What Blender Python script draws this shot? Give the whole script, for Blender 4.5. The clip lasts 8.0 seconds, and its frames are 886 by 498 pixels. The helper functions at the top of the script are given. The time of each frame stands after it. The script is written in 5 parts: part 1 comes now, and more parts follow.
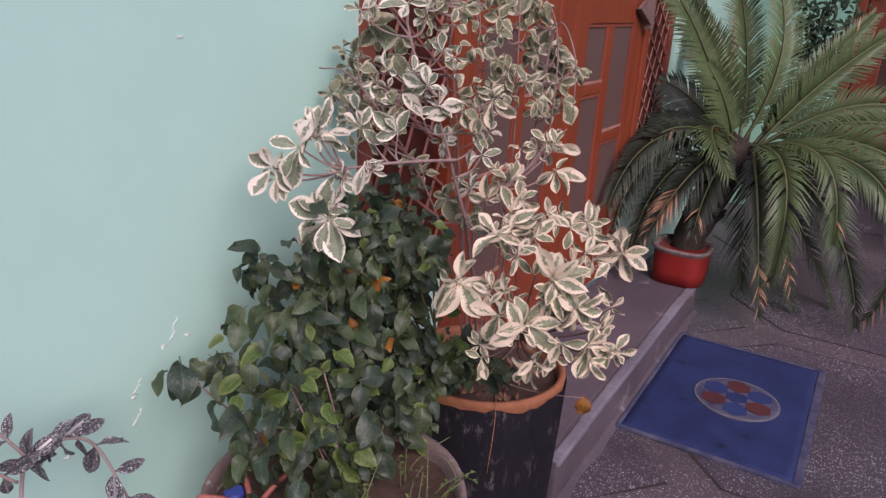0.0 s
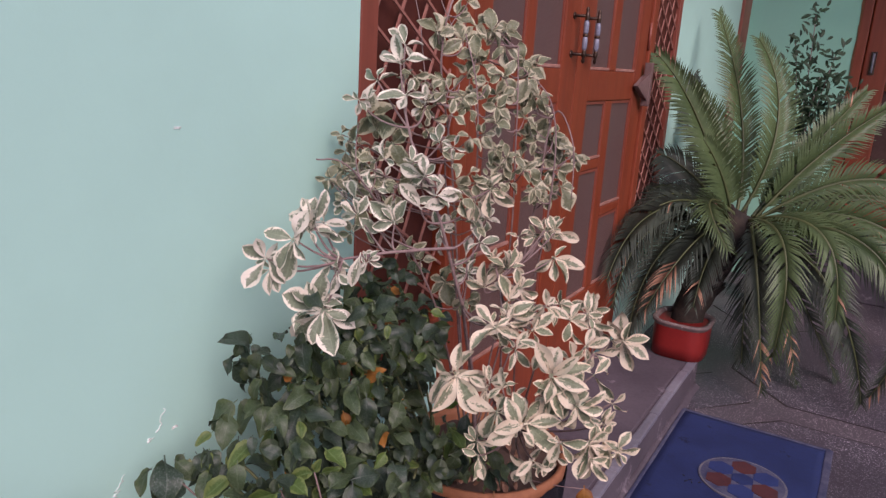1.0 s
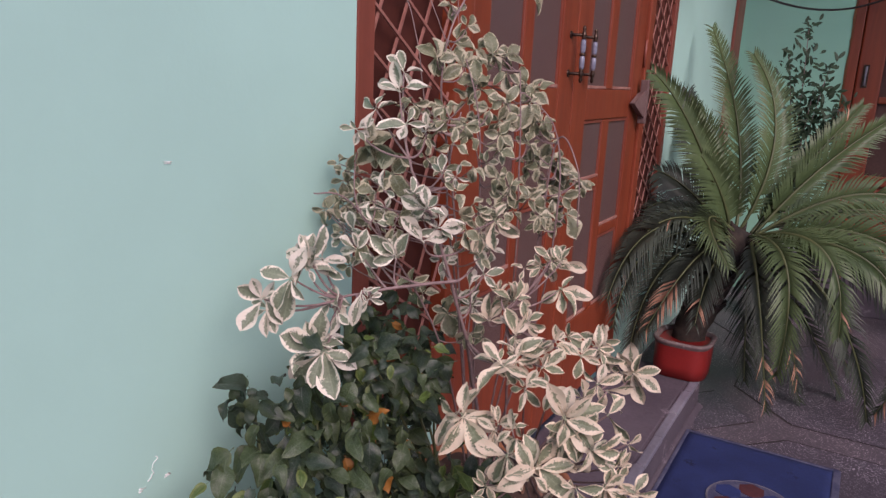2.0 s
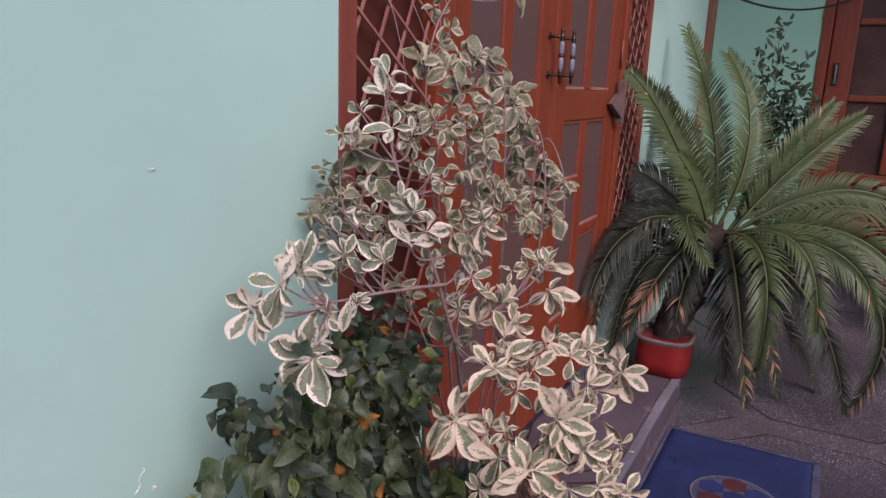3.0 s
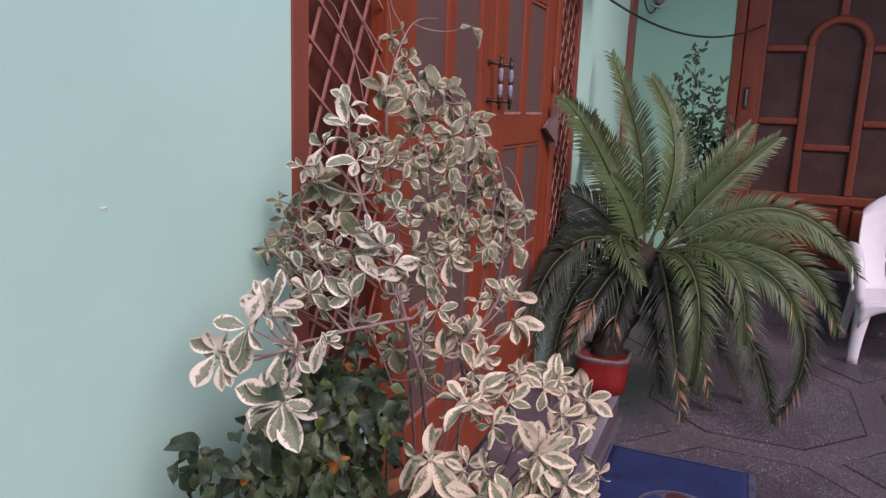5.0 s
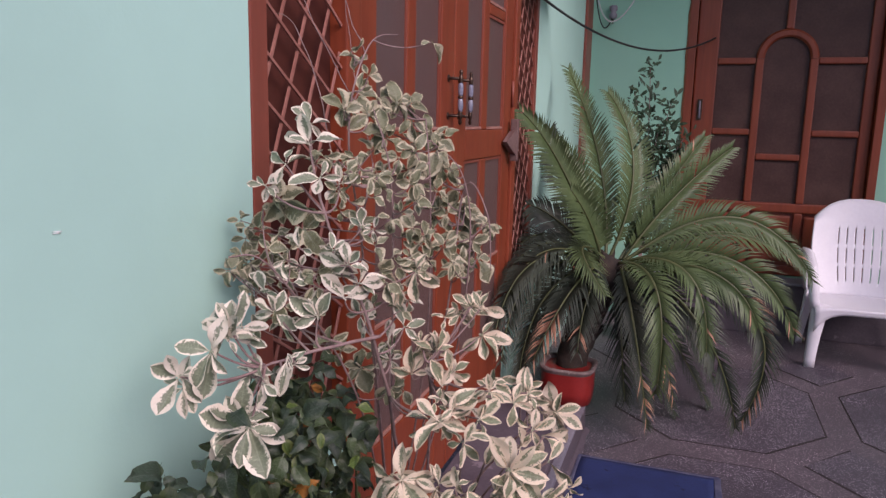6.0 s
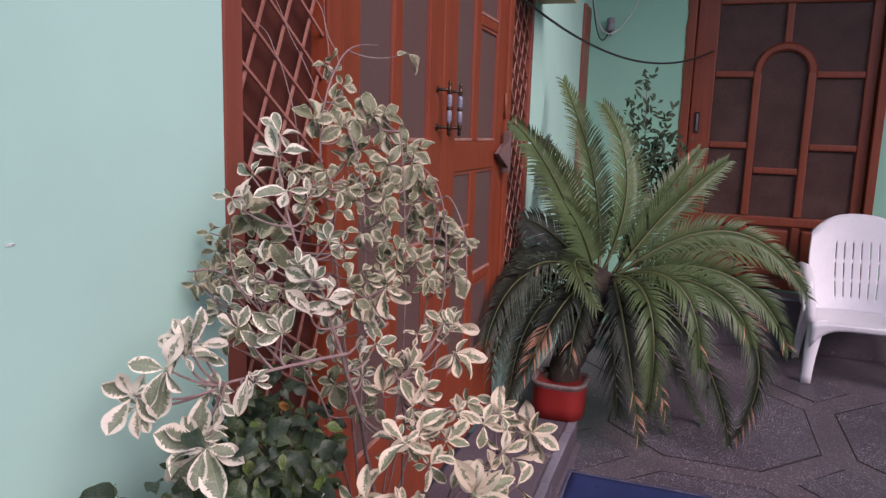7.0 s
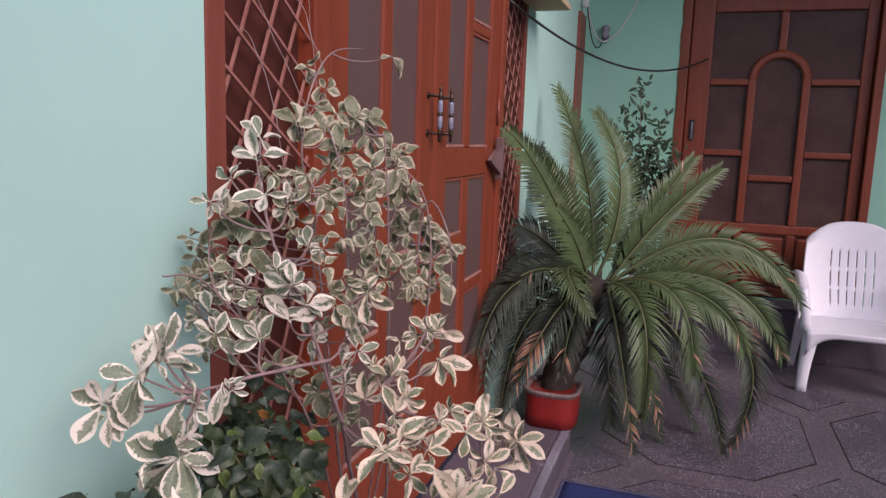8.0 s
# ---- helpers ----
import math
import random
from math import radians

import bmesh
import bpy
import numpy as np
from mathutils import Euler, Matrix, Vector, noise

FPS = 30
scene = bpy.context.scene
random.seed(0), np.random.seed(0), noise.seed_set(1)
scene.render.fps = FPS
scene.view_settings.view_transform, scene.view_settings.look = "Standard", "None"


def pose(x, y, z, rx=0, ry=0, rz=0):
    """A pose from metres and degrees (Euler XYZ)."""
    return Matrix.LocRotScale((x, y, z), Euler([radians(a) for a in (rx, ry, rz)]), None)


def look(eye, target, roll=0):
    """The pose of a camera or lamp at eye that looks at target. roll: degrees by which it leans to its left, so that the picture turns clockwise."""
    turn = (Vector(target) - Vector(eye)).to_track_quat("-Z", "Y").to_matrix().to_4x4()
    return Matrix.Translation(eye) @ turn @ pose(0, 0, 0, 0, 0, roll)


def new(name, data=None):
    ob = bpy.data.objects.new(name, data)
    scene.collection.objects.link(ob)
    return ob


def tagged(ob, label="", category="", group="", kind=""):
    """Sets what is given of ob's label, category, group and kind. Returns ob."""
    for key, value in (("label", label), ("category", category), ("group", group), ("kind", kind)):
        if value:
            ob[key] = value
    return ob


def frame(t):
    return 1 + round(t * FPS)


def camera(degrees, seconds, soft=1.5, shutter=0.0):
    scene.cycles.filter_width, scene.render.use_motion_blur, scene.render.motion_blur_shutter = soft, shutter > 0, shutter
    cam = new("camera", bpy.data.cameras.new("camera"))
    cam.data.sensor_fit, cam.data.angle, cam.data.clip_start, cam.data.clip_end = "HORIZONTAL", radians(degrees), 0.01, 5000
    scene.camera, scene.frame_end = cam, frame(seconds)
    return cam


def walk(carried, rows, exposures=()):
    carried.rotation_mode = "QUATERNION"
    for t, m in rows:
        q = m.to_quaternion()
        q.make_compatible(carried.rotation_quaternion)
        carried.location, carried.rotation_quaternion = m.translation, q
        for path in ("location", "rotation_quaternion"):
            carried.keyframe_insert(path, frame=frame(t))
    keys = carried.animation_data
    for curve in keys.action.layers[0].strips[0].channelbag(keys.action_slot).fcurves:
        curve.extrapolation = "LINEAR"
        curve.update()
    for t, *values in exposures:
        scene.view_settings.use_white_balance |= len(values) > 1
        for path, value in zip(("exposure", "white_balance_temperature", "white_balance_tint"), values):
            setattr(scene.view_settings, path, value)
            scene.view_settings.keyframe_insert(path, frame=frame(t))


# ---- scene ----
cam = camera(63.3, 8.0, soft=1.4)
PATH = [
    (0, (-0.121, 0.239, 1.111), (-1.073, 1.867, 0.444), 3.2),
    (0.5, (-0.125, 0.254, 1.125), (-1.069, 1.908, 0.514), 2.7),
    (1, (-0.135, 0.264, 1.145), (-1.118, 1.931, 0.638), 3.5),
    (1.5, (-0.143, 0.276, 1.152), (-1.115, 1.963, 0.696), 2.9),
    (1.7, (-0.16, 0.289, 1.16), (-1.141, 1.969, 0.697), 2.8),
    (2.8, (-0.179, 0.298, 1.159), (-1.107, 2.005, 0.687), 2.3),
    (3, (-0.184, 0.29, 1.161), (-1.103, 2.005, 0.701), 2.2),
    (3.5, (-0.198, 0.286, 1.166), (-1.052, 2.033, 0.699), 2.4),
    (4, (-0.215, 0.28, 1.167), (-1.024, 2.055, 0.724), 1.9),
    (4.5, (-0.235, 0.28, 1.166), (-1.002, 2.079, 0.751), 1.2),
    (4.7, (-0.24, 0.281, 1.171), (-1.0, 2.085, 0.762), 1.8),
    (6, (-0.252, 0.287, 1.172), (-0.892, 2.148, 0.818), 1.3),
    (6.5, (-0.235, 0.304, 1.178), (-0.875, 2.168, 0.84), 1.8),
    (7, (-0.223, 0.323, 1.176), (-0.87, 2.187, 0.849), 1.8),
    (7.5, (-0.214, 0.335, 1.175), (-0.868, 2.2, 0.868), 1.8),
    (8, (-0.209, 0.342, 1.171), (-0.852, 2.211, 0.866), 1.9),
]
walk(cam, [(t, look(eye, target, roll)) for t, eye, target, roll in PATH], exposures=[(0, 0.77, 6720, 34), (1.5, 0.67, 6720, 34), (3.0, 0.60, 6720, 35), (4.0, 0.65, 6720, 36), (6.0, 0.71, 6720, 34), (8, 0.76, 6720, 33)])

# ---- light ----
world = bpy.data.worlds.new("overcast_sky")
scene.world = world
world.use_nodes = True
wt = world.node_tree
sky = wt.nodes.new("ShaderNodeTexSky")
sky.sky_type, sky.sun_disc = "NISHITA", False
sky.sun_elevation, sky.sun_rotation = radians(55), radians(120)
sky.air_density, sky.dust_density, sky.ozone_density = 1.0, 1.3, 1.2
wt.links.new(sky.outputs[0], wt.nodes["Background"].inputs[0])
wt.nodes["Background"].inputs[1].default_value = 0.095
sun = new("sun", bpy.data.lights.new("sun", "SUN"))
sun.data.energy, sun.data.angle, sun.data.color = 1.7, radians(38), (1.0, 0.94, 0.87)
sun.matrix_world = look((3.0, -1.6, 3.2), (-0.6, 1.4, 0.0))

# ---- materials ----
def ramp_node(nt, stops):
    r = nt.nodes.new("ShaderNodeValToRGB")
    while len(r.color_ramp.elements) < len(stops):
        r.color_ramp.elements.new(0.5)
    for e, (p, c) in zip(r.color_ramp.elements, stops):
        e.position, e.color = p, (*c, 1)
    return r


def noise_node(nt, coord, scale, detail=4.0, rough=0.6):
    n = nt.nodes.new("ShaderNodeTexNoise")
    n.inputs["Scale"].default_value, n.inputs["Detail"].default_value, n.inputs["Roughness"].default_value = scale, detail, rough
    nt.links.new(coord, n.inputs["Vector"])
    return n


def mix_node(nt, fac, a, b, blend="MIX"):
    m = nt.nodes.new("ShaderNodeMix")
    m.data_type, m.blend_type = "RGBA", blend
    for sock, v in ((m.inputs[0], fac), (m.inputs[6], a), (m.inputs[7], b)):
        if isinstance(v, (int, float)):
            sock.default_value = v
        elif isinstance(v, tuple):
            sock.default_value = (*v, 1)
        else:
            nt.links.new(v, sock)
    return m.outputs[2]


def math_node(nt, op, a, b=0.0, c=0.0):
    m = nt.nodes.new("ShaderNodeMath")
    m.operation = op
    for sock, v in zip(m.inputs, (a, b, c)):
        if isinstance(v, (int, float)):
            sock.default_value = v
        else:
            nt.links.new(v, sock)
    return m.outputs[0]


def step_node(nt, v, lo, hi):
    m = nt.nodes.new("ShaderNodeMapRange")
    m.interpolation_type = "SMOOTHSTEP"
    nt.links.new(v, m.inputs[0])
    m.inputs[1].default_value, m.inputs[2].default_value = lo, hi
    return m.outputs[0]


def base_mat(name, rough=0.6, metal=0.0, coords="Object"):
    m = bpy.data.materials.new(name)
    m.use_nodes = True
    nt = m.node_tree
    b = nt.nodes["Principled BSDF"]
    b.inputs["Roughness"].default_value, b.inputs["Metallic"].default_value = rough, metal
    co = nt.nodes.new("ShaderNodeTexCoord").outputs[coords]
    return m, nt, b, co


def bump_to(nt, b, height, strength=0.3, dist=0.002):
    n = nt.nodes.new("ShaderNodeBump")
    n.inputs["Strength"].default_value, n.inputs["Distance"].default_value = strength, dist
    nt.links.new(height, n.inputs["Height"])
    nt.links.new(n.outputs[0], b.inputs["Normal"])


def worn(name, dark, light, rough=0.6, big=3.0, fine=60.0, bump=0.2, metal=0.0, spots=None, vary=0.0):
    """A surface with blotches at one scale, grain at another, and, if asked, stains of another colour."""
    m, nt, b, co = base_mat(name, rough, metal)
    n1, n2 = noise_node(nt, co, big, 5), noise_node(nt, co, fine, 3)
    f = math_node(nt, "ADD", math_node(nt, "MULTIPLY", n1.outputs[0], 0.7), math_node(nt, "MULTIPLY", n2.outputs[0], 0.3))
    col = mix_node(nt, step_node(nt, f, 0.3, 0.7), dark, light)
    if spots:
        n3 = noise_node(nt, co, spots[1], 6, 0.7)
        col = mix_node(nt, step_node(nt, n3.outputs[0], spots[2], spots[2] + 0.08), col, spots[0])
    if vary:
        info = nt.nodes.new("ShaderNodeObjectInfo")
        col = mix_node(nt, math_node(nt, "MULTIPLY", info.outputs["Random"], vary), col, dark, "MULTIPLY")
    nt.links.new(col, b.inputs["Base Color"])
    nt.links.new(math_node(nt, "MULTIPLY_ADD", n1.outputs[0], 0.25, rough - 0.12), b.inputs["Roughness"])
    bump_to(nt, b, f, bump)
    return m


def painted_wall(name, c):
    m, nt, b, co = base_mat(name, 0.62)
    n1, n2, n3 = noise_node(nt, co, 1.6, 6), noise_node(nt, co, 90, 4), noise_node(nt, co, 7, 7, 0.75)
    col = mix_node(nt, step_node(nt, n1.outputs[0], 0.3, 0.7), tuple(0.95 * q for q in c), tuple(1.03 * q for q in c))
    col = mix_node(nt, step_node(nt, n3.outputs[0], 0.66, 0.8), col, tuple(0.87 * q for q in c))
    nt.links.new(col, b.inputs["Base Color"])
    bump_to(nt, b, math_node(nt, "ADD", n2.outputs[0], math_node(nt, "MULTIPLY", n3.outputs[0], 2.0)), 0.12, 0.002)
    return m


def painted_wood(name, dark, light, rough=0.45):
    m, nt, b, co = base_mat(name, rough)
    mp = nt.nodes.new("ShaderNodeMapping")
    mp.inputs["Scale"].default_value = (30, 30, 2.5)
    nt.links.new(co, mp.inputs[0])
    g = noise_node(nt, mp.outputs[0], 1.0, 6, 0.65)
    n1 = noise_node(nt, co, 5, 5)
    col = mix_node(nt, step_node(nt, g.outputs[0], 0.3, 0.7), dark, light)
    col = mix_node(nt, step_node(nt, n1.outputs[0], 0.6, 0.8), col, tuple(0.75 * c for c in dark))
    nt.links.new(col, b.inputs["Base Color"])
    nt.links.new(math_node(nt, "MULTIPLY_ADD", n1.outputs[0], 0.3, rough - 0.12), b.inputs["Roughness"])
    bump_to(nt, b, g.outputs[0], 0.15, 0.0015)
    return m


def terrazzo(name, ground, chip, scale, amount):
    m, nt, b, co = base_mat(name, 0.5, coords="Object")
    geo = nt.nodes.new("ShaderNodeNewGeometry").outputs["Position"]
    v = nt.nodes.new("ShaderNodeTexVoronoi")
    v.inputs["Scale"].default_value = scale
    nt.links.new(geo, v.inputs["Vector"])
    sep = nt.nodes.new("ShaderNodeSeparateColor")
    nt.links.new(v.outputs["Color"], sep.inputs[0])
    size = math_node(nt, "MULTIPLY_ADD", sep.outputs[1], 0.3, 0.12)
    inside = math_node(nt, "LESS_THAN", v.outputs["Distance"], size)
    pick = math_node(nt, "LESS_THAN", sep.outputs[0], amount)
    n1, n2 = noise_node(nt, geo, 2.2, 6), noise_node(nt, geo, 140, 3)
    clean = math_node(nt, "MULTIPLY_ADD", step_node(nt, n1.outputs[0], 0.38, 0.60), 0.75, 0.25)
    mask = math_node(nt, "MULTIPLY", math_node(nt, "MULTIPLY", inside, pick), clean)
    g = mix_node(nt, step_node(nt, n1.outputs[0], 0.3, 0.75), tuple(0.62 * c for c in ground), ground)
    g = mix_node(nt, step_node(nt, n2.outputs[0], 0.45, 0.75), g, tuple(1.5 * c for c in ground))
    col = mix_node(nt, mask, g, mix_node(nt, sep.outputs[2], chip, tuple(0.45 * c for c in chip)))
    nt.links.new(col, b.inputs["Base Color"])
    nt.links.new(math_node(nt, "MULTIPLY_ADD", n1.outputs[0], 0.4, 0.3), b.inputs["Roughness"])
    bump_to(nt, b, n2.outputs[0], 0.15, 0.001)
    return m


def leaf_mat(name, centre, margin, width, ragged, rough=0.5, blush=None, vein=0.25, dust=0.0):
    """A leaf: UV runs along (v) and across (u) the blade; margin colour outside the green middle."""
    m, nt, b, co = base_mat(name, rough)
    uv = nt.nodes.new("ShaderNodeUVMap").outputs[0]
    info = nt.nodes.new("ShaderNodeObjectInfo").outputs["Random"]
    sep = nt.nodes.new("ShaderNodeSeparateXYZ")
    nt.links.new(uv, sep.inputs[0])
    across = math_node(nt, "MULTIPLY", math_node(nt, "ABSOLUTE", math_node(nt, "SUBTRACT", sep.outputs[0], 0.5)), 2.0)
    shift = nt.nodes.new("ShaderNodeVectorMath")
    shift.operation = "ADD"
    comb = nt.nodes.new("ShaderNodeCombineXYZ")
    nt.links.new(math_node(nt, "MULTIPLY", info, 37.0), comb.inputs[0])
    nt.links.new(math_node(nt, "MULTIPLY", info, 53.0), comb.inputs[2])
    nt.links.new(uv, shift.inputs[0])
    nt.links.new(comb.outputs[0], shift.inputs[1])
    n = noise_node(nt, shift.outputs[0], 6.0, 4, 0.7)
    n2 = noise_node(nt, shift.outputs[0], 22.0, 3, 0.6)
    stretch = nt.nodes.new("ShaderNodeMapping")
    stretch.inputs["Scale"].default_value = (2.5, 13.0, 1.0)
    nt.links.new(shift.outputs[0], stretch.inputs[0])
    feather = noise_node(nt, stretch.outputs[0], 1.6, 3, 0.7)
    edge = math_node(nt, "ADD", across, math_node(nt, "MULTIPLY", math_node(nt, "SUBTRACT", n.outputs[0], 0.5), ragged))
    edge = math_node(nt, "ADD", edge, math_node(nt, "MULTIPLY", math_node(nt, "SUBTRACT", feather.outputs[0], 0.5), ragged * 0.75))
    ends = math_node(nt, "MULTIPLY", math_node(nt, "POWER", math_node(nt, "ABSOLUTE", math_node(nt, "MULTIPLY_ADD", sep.outputs[1], 2.0, -1.0)), 3.0), 0.5)
    edge = math_node(nt, "ADD", edge, ends)
    wide = math_node(nt, "MULTIPLY_ADD", math_node(nt, "SUBTRACT", info, 0.5), 0.6, width)
    out = step_node(nt, math_node(nt, "SUBTRACT", edge, wide), -0.05, 0.09)
    mid = mix_node(nt, n2.outputs[0], tuple(0.65 * c for c in centre), tuple(1.35 * c for c in centre))
    side = mix_node(nt, n.outputs[0], margin, blush if blush else tuple(0.8 * c for c in margin))
    blot = math_node(nt, "MULTIPLY", step_node(nt, feather.outputs[0], 0.52, 0.62), 0.38 if ragged > 0.85 else 0.1)
    mid = mix_node(nt, blot, mid, tuple(min(0.7, 1.9 * c + 0.03) for c in centre))
    col = mix_node(nt, out, mid, side)
    rib = math_node(nt, "SUBTRACT", 1.0, step_node(nt, across, 0.02, 0.09))
    waves = math_node(nt, "SINE", math_node(nt, "MULTIPLY", math_node(nt, "SUBTRACT", sep.outputs[1], math_node(nt, "MULTIPLY", across, 0.22)), 44.0))
    veins = math_node(nt, "MAXIMUM", rib, math_node(nt, "MULTIPLY", step_node(nt, waves, 0.86, 1.0), 0.5))
    col = mix_node(nt, math_node(nt, "MULTIPLY", veins, vein), col, tuple(min(1, 1.6 * c + 0.06) for c in centre))
    if dust:
        n3 = noise_node(nt, shift.outputs[0], 15.0 if dust > 0.5 else 26.0, 3, 0.7)
        col = mix_node(nt, math_node(nt, "MULTIPLY", step_node(nt, n3.outputs[0], 0.52, 0.62), dust), col, (0.62, 0.60, 0.60))
    shade = math_node(nt, "MULTIPLY_ADD", info, 0.4, 0.75)
    tone = nt.nodes.new("ShaderNodeHueSaturation")
    nt.links.new(shade, tone.inputs["Value"])
    nt.links.new(col, tone.inputs["Color"])
    nt.links.new(tone.outputs[0], b.inputs["Base Color"])
    b.inputs["Specular IOR Level"].default_value = 0.35
    bump_to(nt, b, math_node(nt, "ADD", n2.outputs[0], math_node(nt, "MULTIPLY", veins, -0.8)), 0.3, 0.001)
    tr = nt.nodes.new("ShaderNodeBsdfTranslucent")
    nt.links.new(tone.outputs[0], tr.inputs[0])
    ms = nt.nodes.new("ShaderNodeMixShader")
    ms.inputs[0].default_value = 0.13
    nt.links.new(b.outputs[0], ms.inputs[1])
    nt.links.new(tr.outputs[0], ms.inputs[2])
    nt.links.new(ms.outputs[0], nt.nodes["Material Output"].inputs[0])
    return m


def mesh_pane():
    """Wired, slightly frosted dark pane with a fine dotted weave."""
    m, nt, b, co = base_mat("wire_mesh_pane", 0.45)
    mp = nt.nodes.new("ShaderNodeMapping")
    mp.inputs["Scale"].default_value = (1, 1, 1)
    nt.links.new(co, mp.inputs[0])
    v = nt.nodes.new("ShaderNodeTexVoronoi")
    v.inputs["Scale"].default_value, v.inputs["Randomness"].default_value = 330, 0.15
    nt.links.new(mp.outputs[0], v.inputs["Vector"])
    dots = step_node(nt, v.outputs["Distance"], 0.25, 0.5)
    n1 = noise_node(nt, co, 4, 5)
    col = mix_node(nt, dots, (0.066, 0.034, 0.030), (0.145, 0.088, 0.080))
    col = mix_node(nt, step_node(nt, n1.outputs[0], 0.45, 0.8), col, (0.115, 0.078, 0.075))
    nt.links.new(col, b.inputs["Base Color"])
    bump_to(nt, b, dots, 0.2, 0.001)
    return m


def scratched():
    """Black bitumen paint with pale runs and scratches down the side."""
    m, nt, b, co = base_mat("black_painted_clay", 0.6)
    mp = nt.nodes.new("ShaderNodeMapping")
    mp.inputs["Scale"].default_value = (1.2, 1.2, 0.5)
    nt.links.new(co, mp.inputs[0])
    n1, n2, n3 = noise_node(nt, mp.outputs[0], 55, 5, 0.7), noise_node(nt, co, 8, 5), noise_node(nt, co, 70, 4, 0.7)
    b.inputs["Specular IOR Level"].default_value = 0.22
    mask = math_node(nt, "MULTIPLY", step_node(nt, n1.outputs[0], 0.53, 0.64), step_node(nt, n2.outputs[0], 0.45, 0.62))
    col = mix_node(nt, n3.outputs[0], (0.005, 0.0045, 0.007), (0.018, 0.016, 0.022))
    col = mix_node(nt, math_node(nt, "MULTIPLY", mask, 0.45), col, (0.16, 0.145, 0.16))
    col = mix_node(nt, step_node(nt, n2.outputs[0], 0.66, 0.72), col, (0.09, 0.05, 0.035))
    nt.links.new(col, b.inputs["Base Color"])
    nt.links.new(math_node(nt, "MULTIPLY_ADD", n3.outputs[0], 0.3, 0.45), b.inputs["Roughness"])
    bump_to(nt, b, math_node(nt, "ADD", n3.outputs[0], n1.outputs[0]), 0.4, 0.003)
    return m


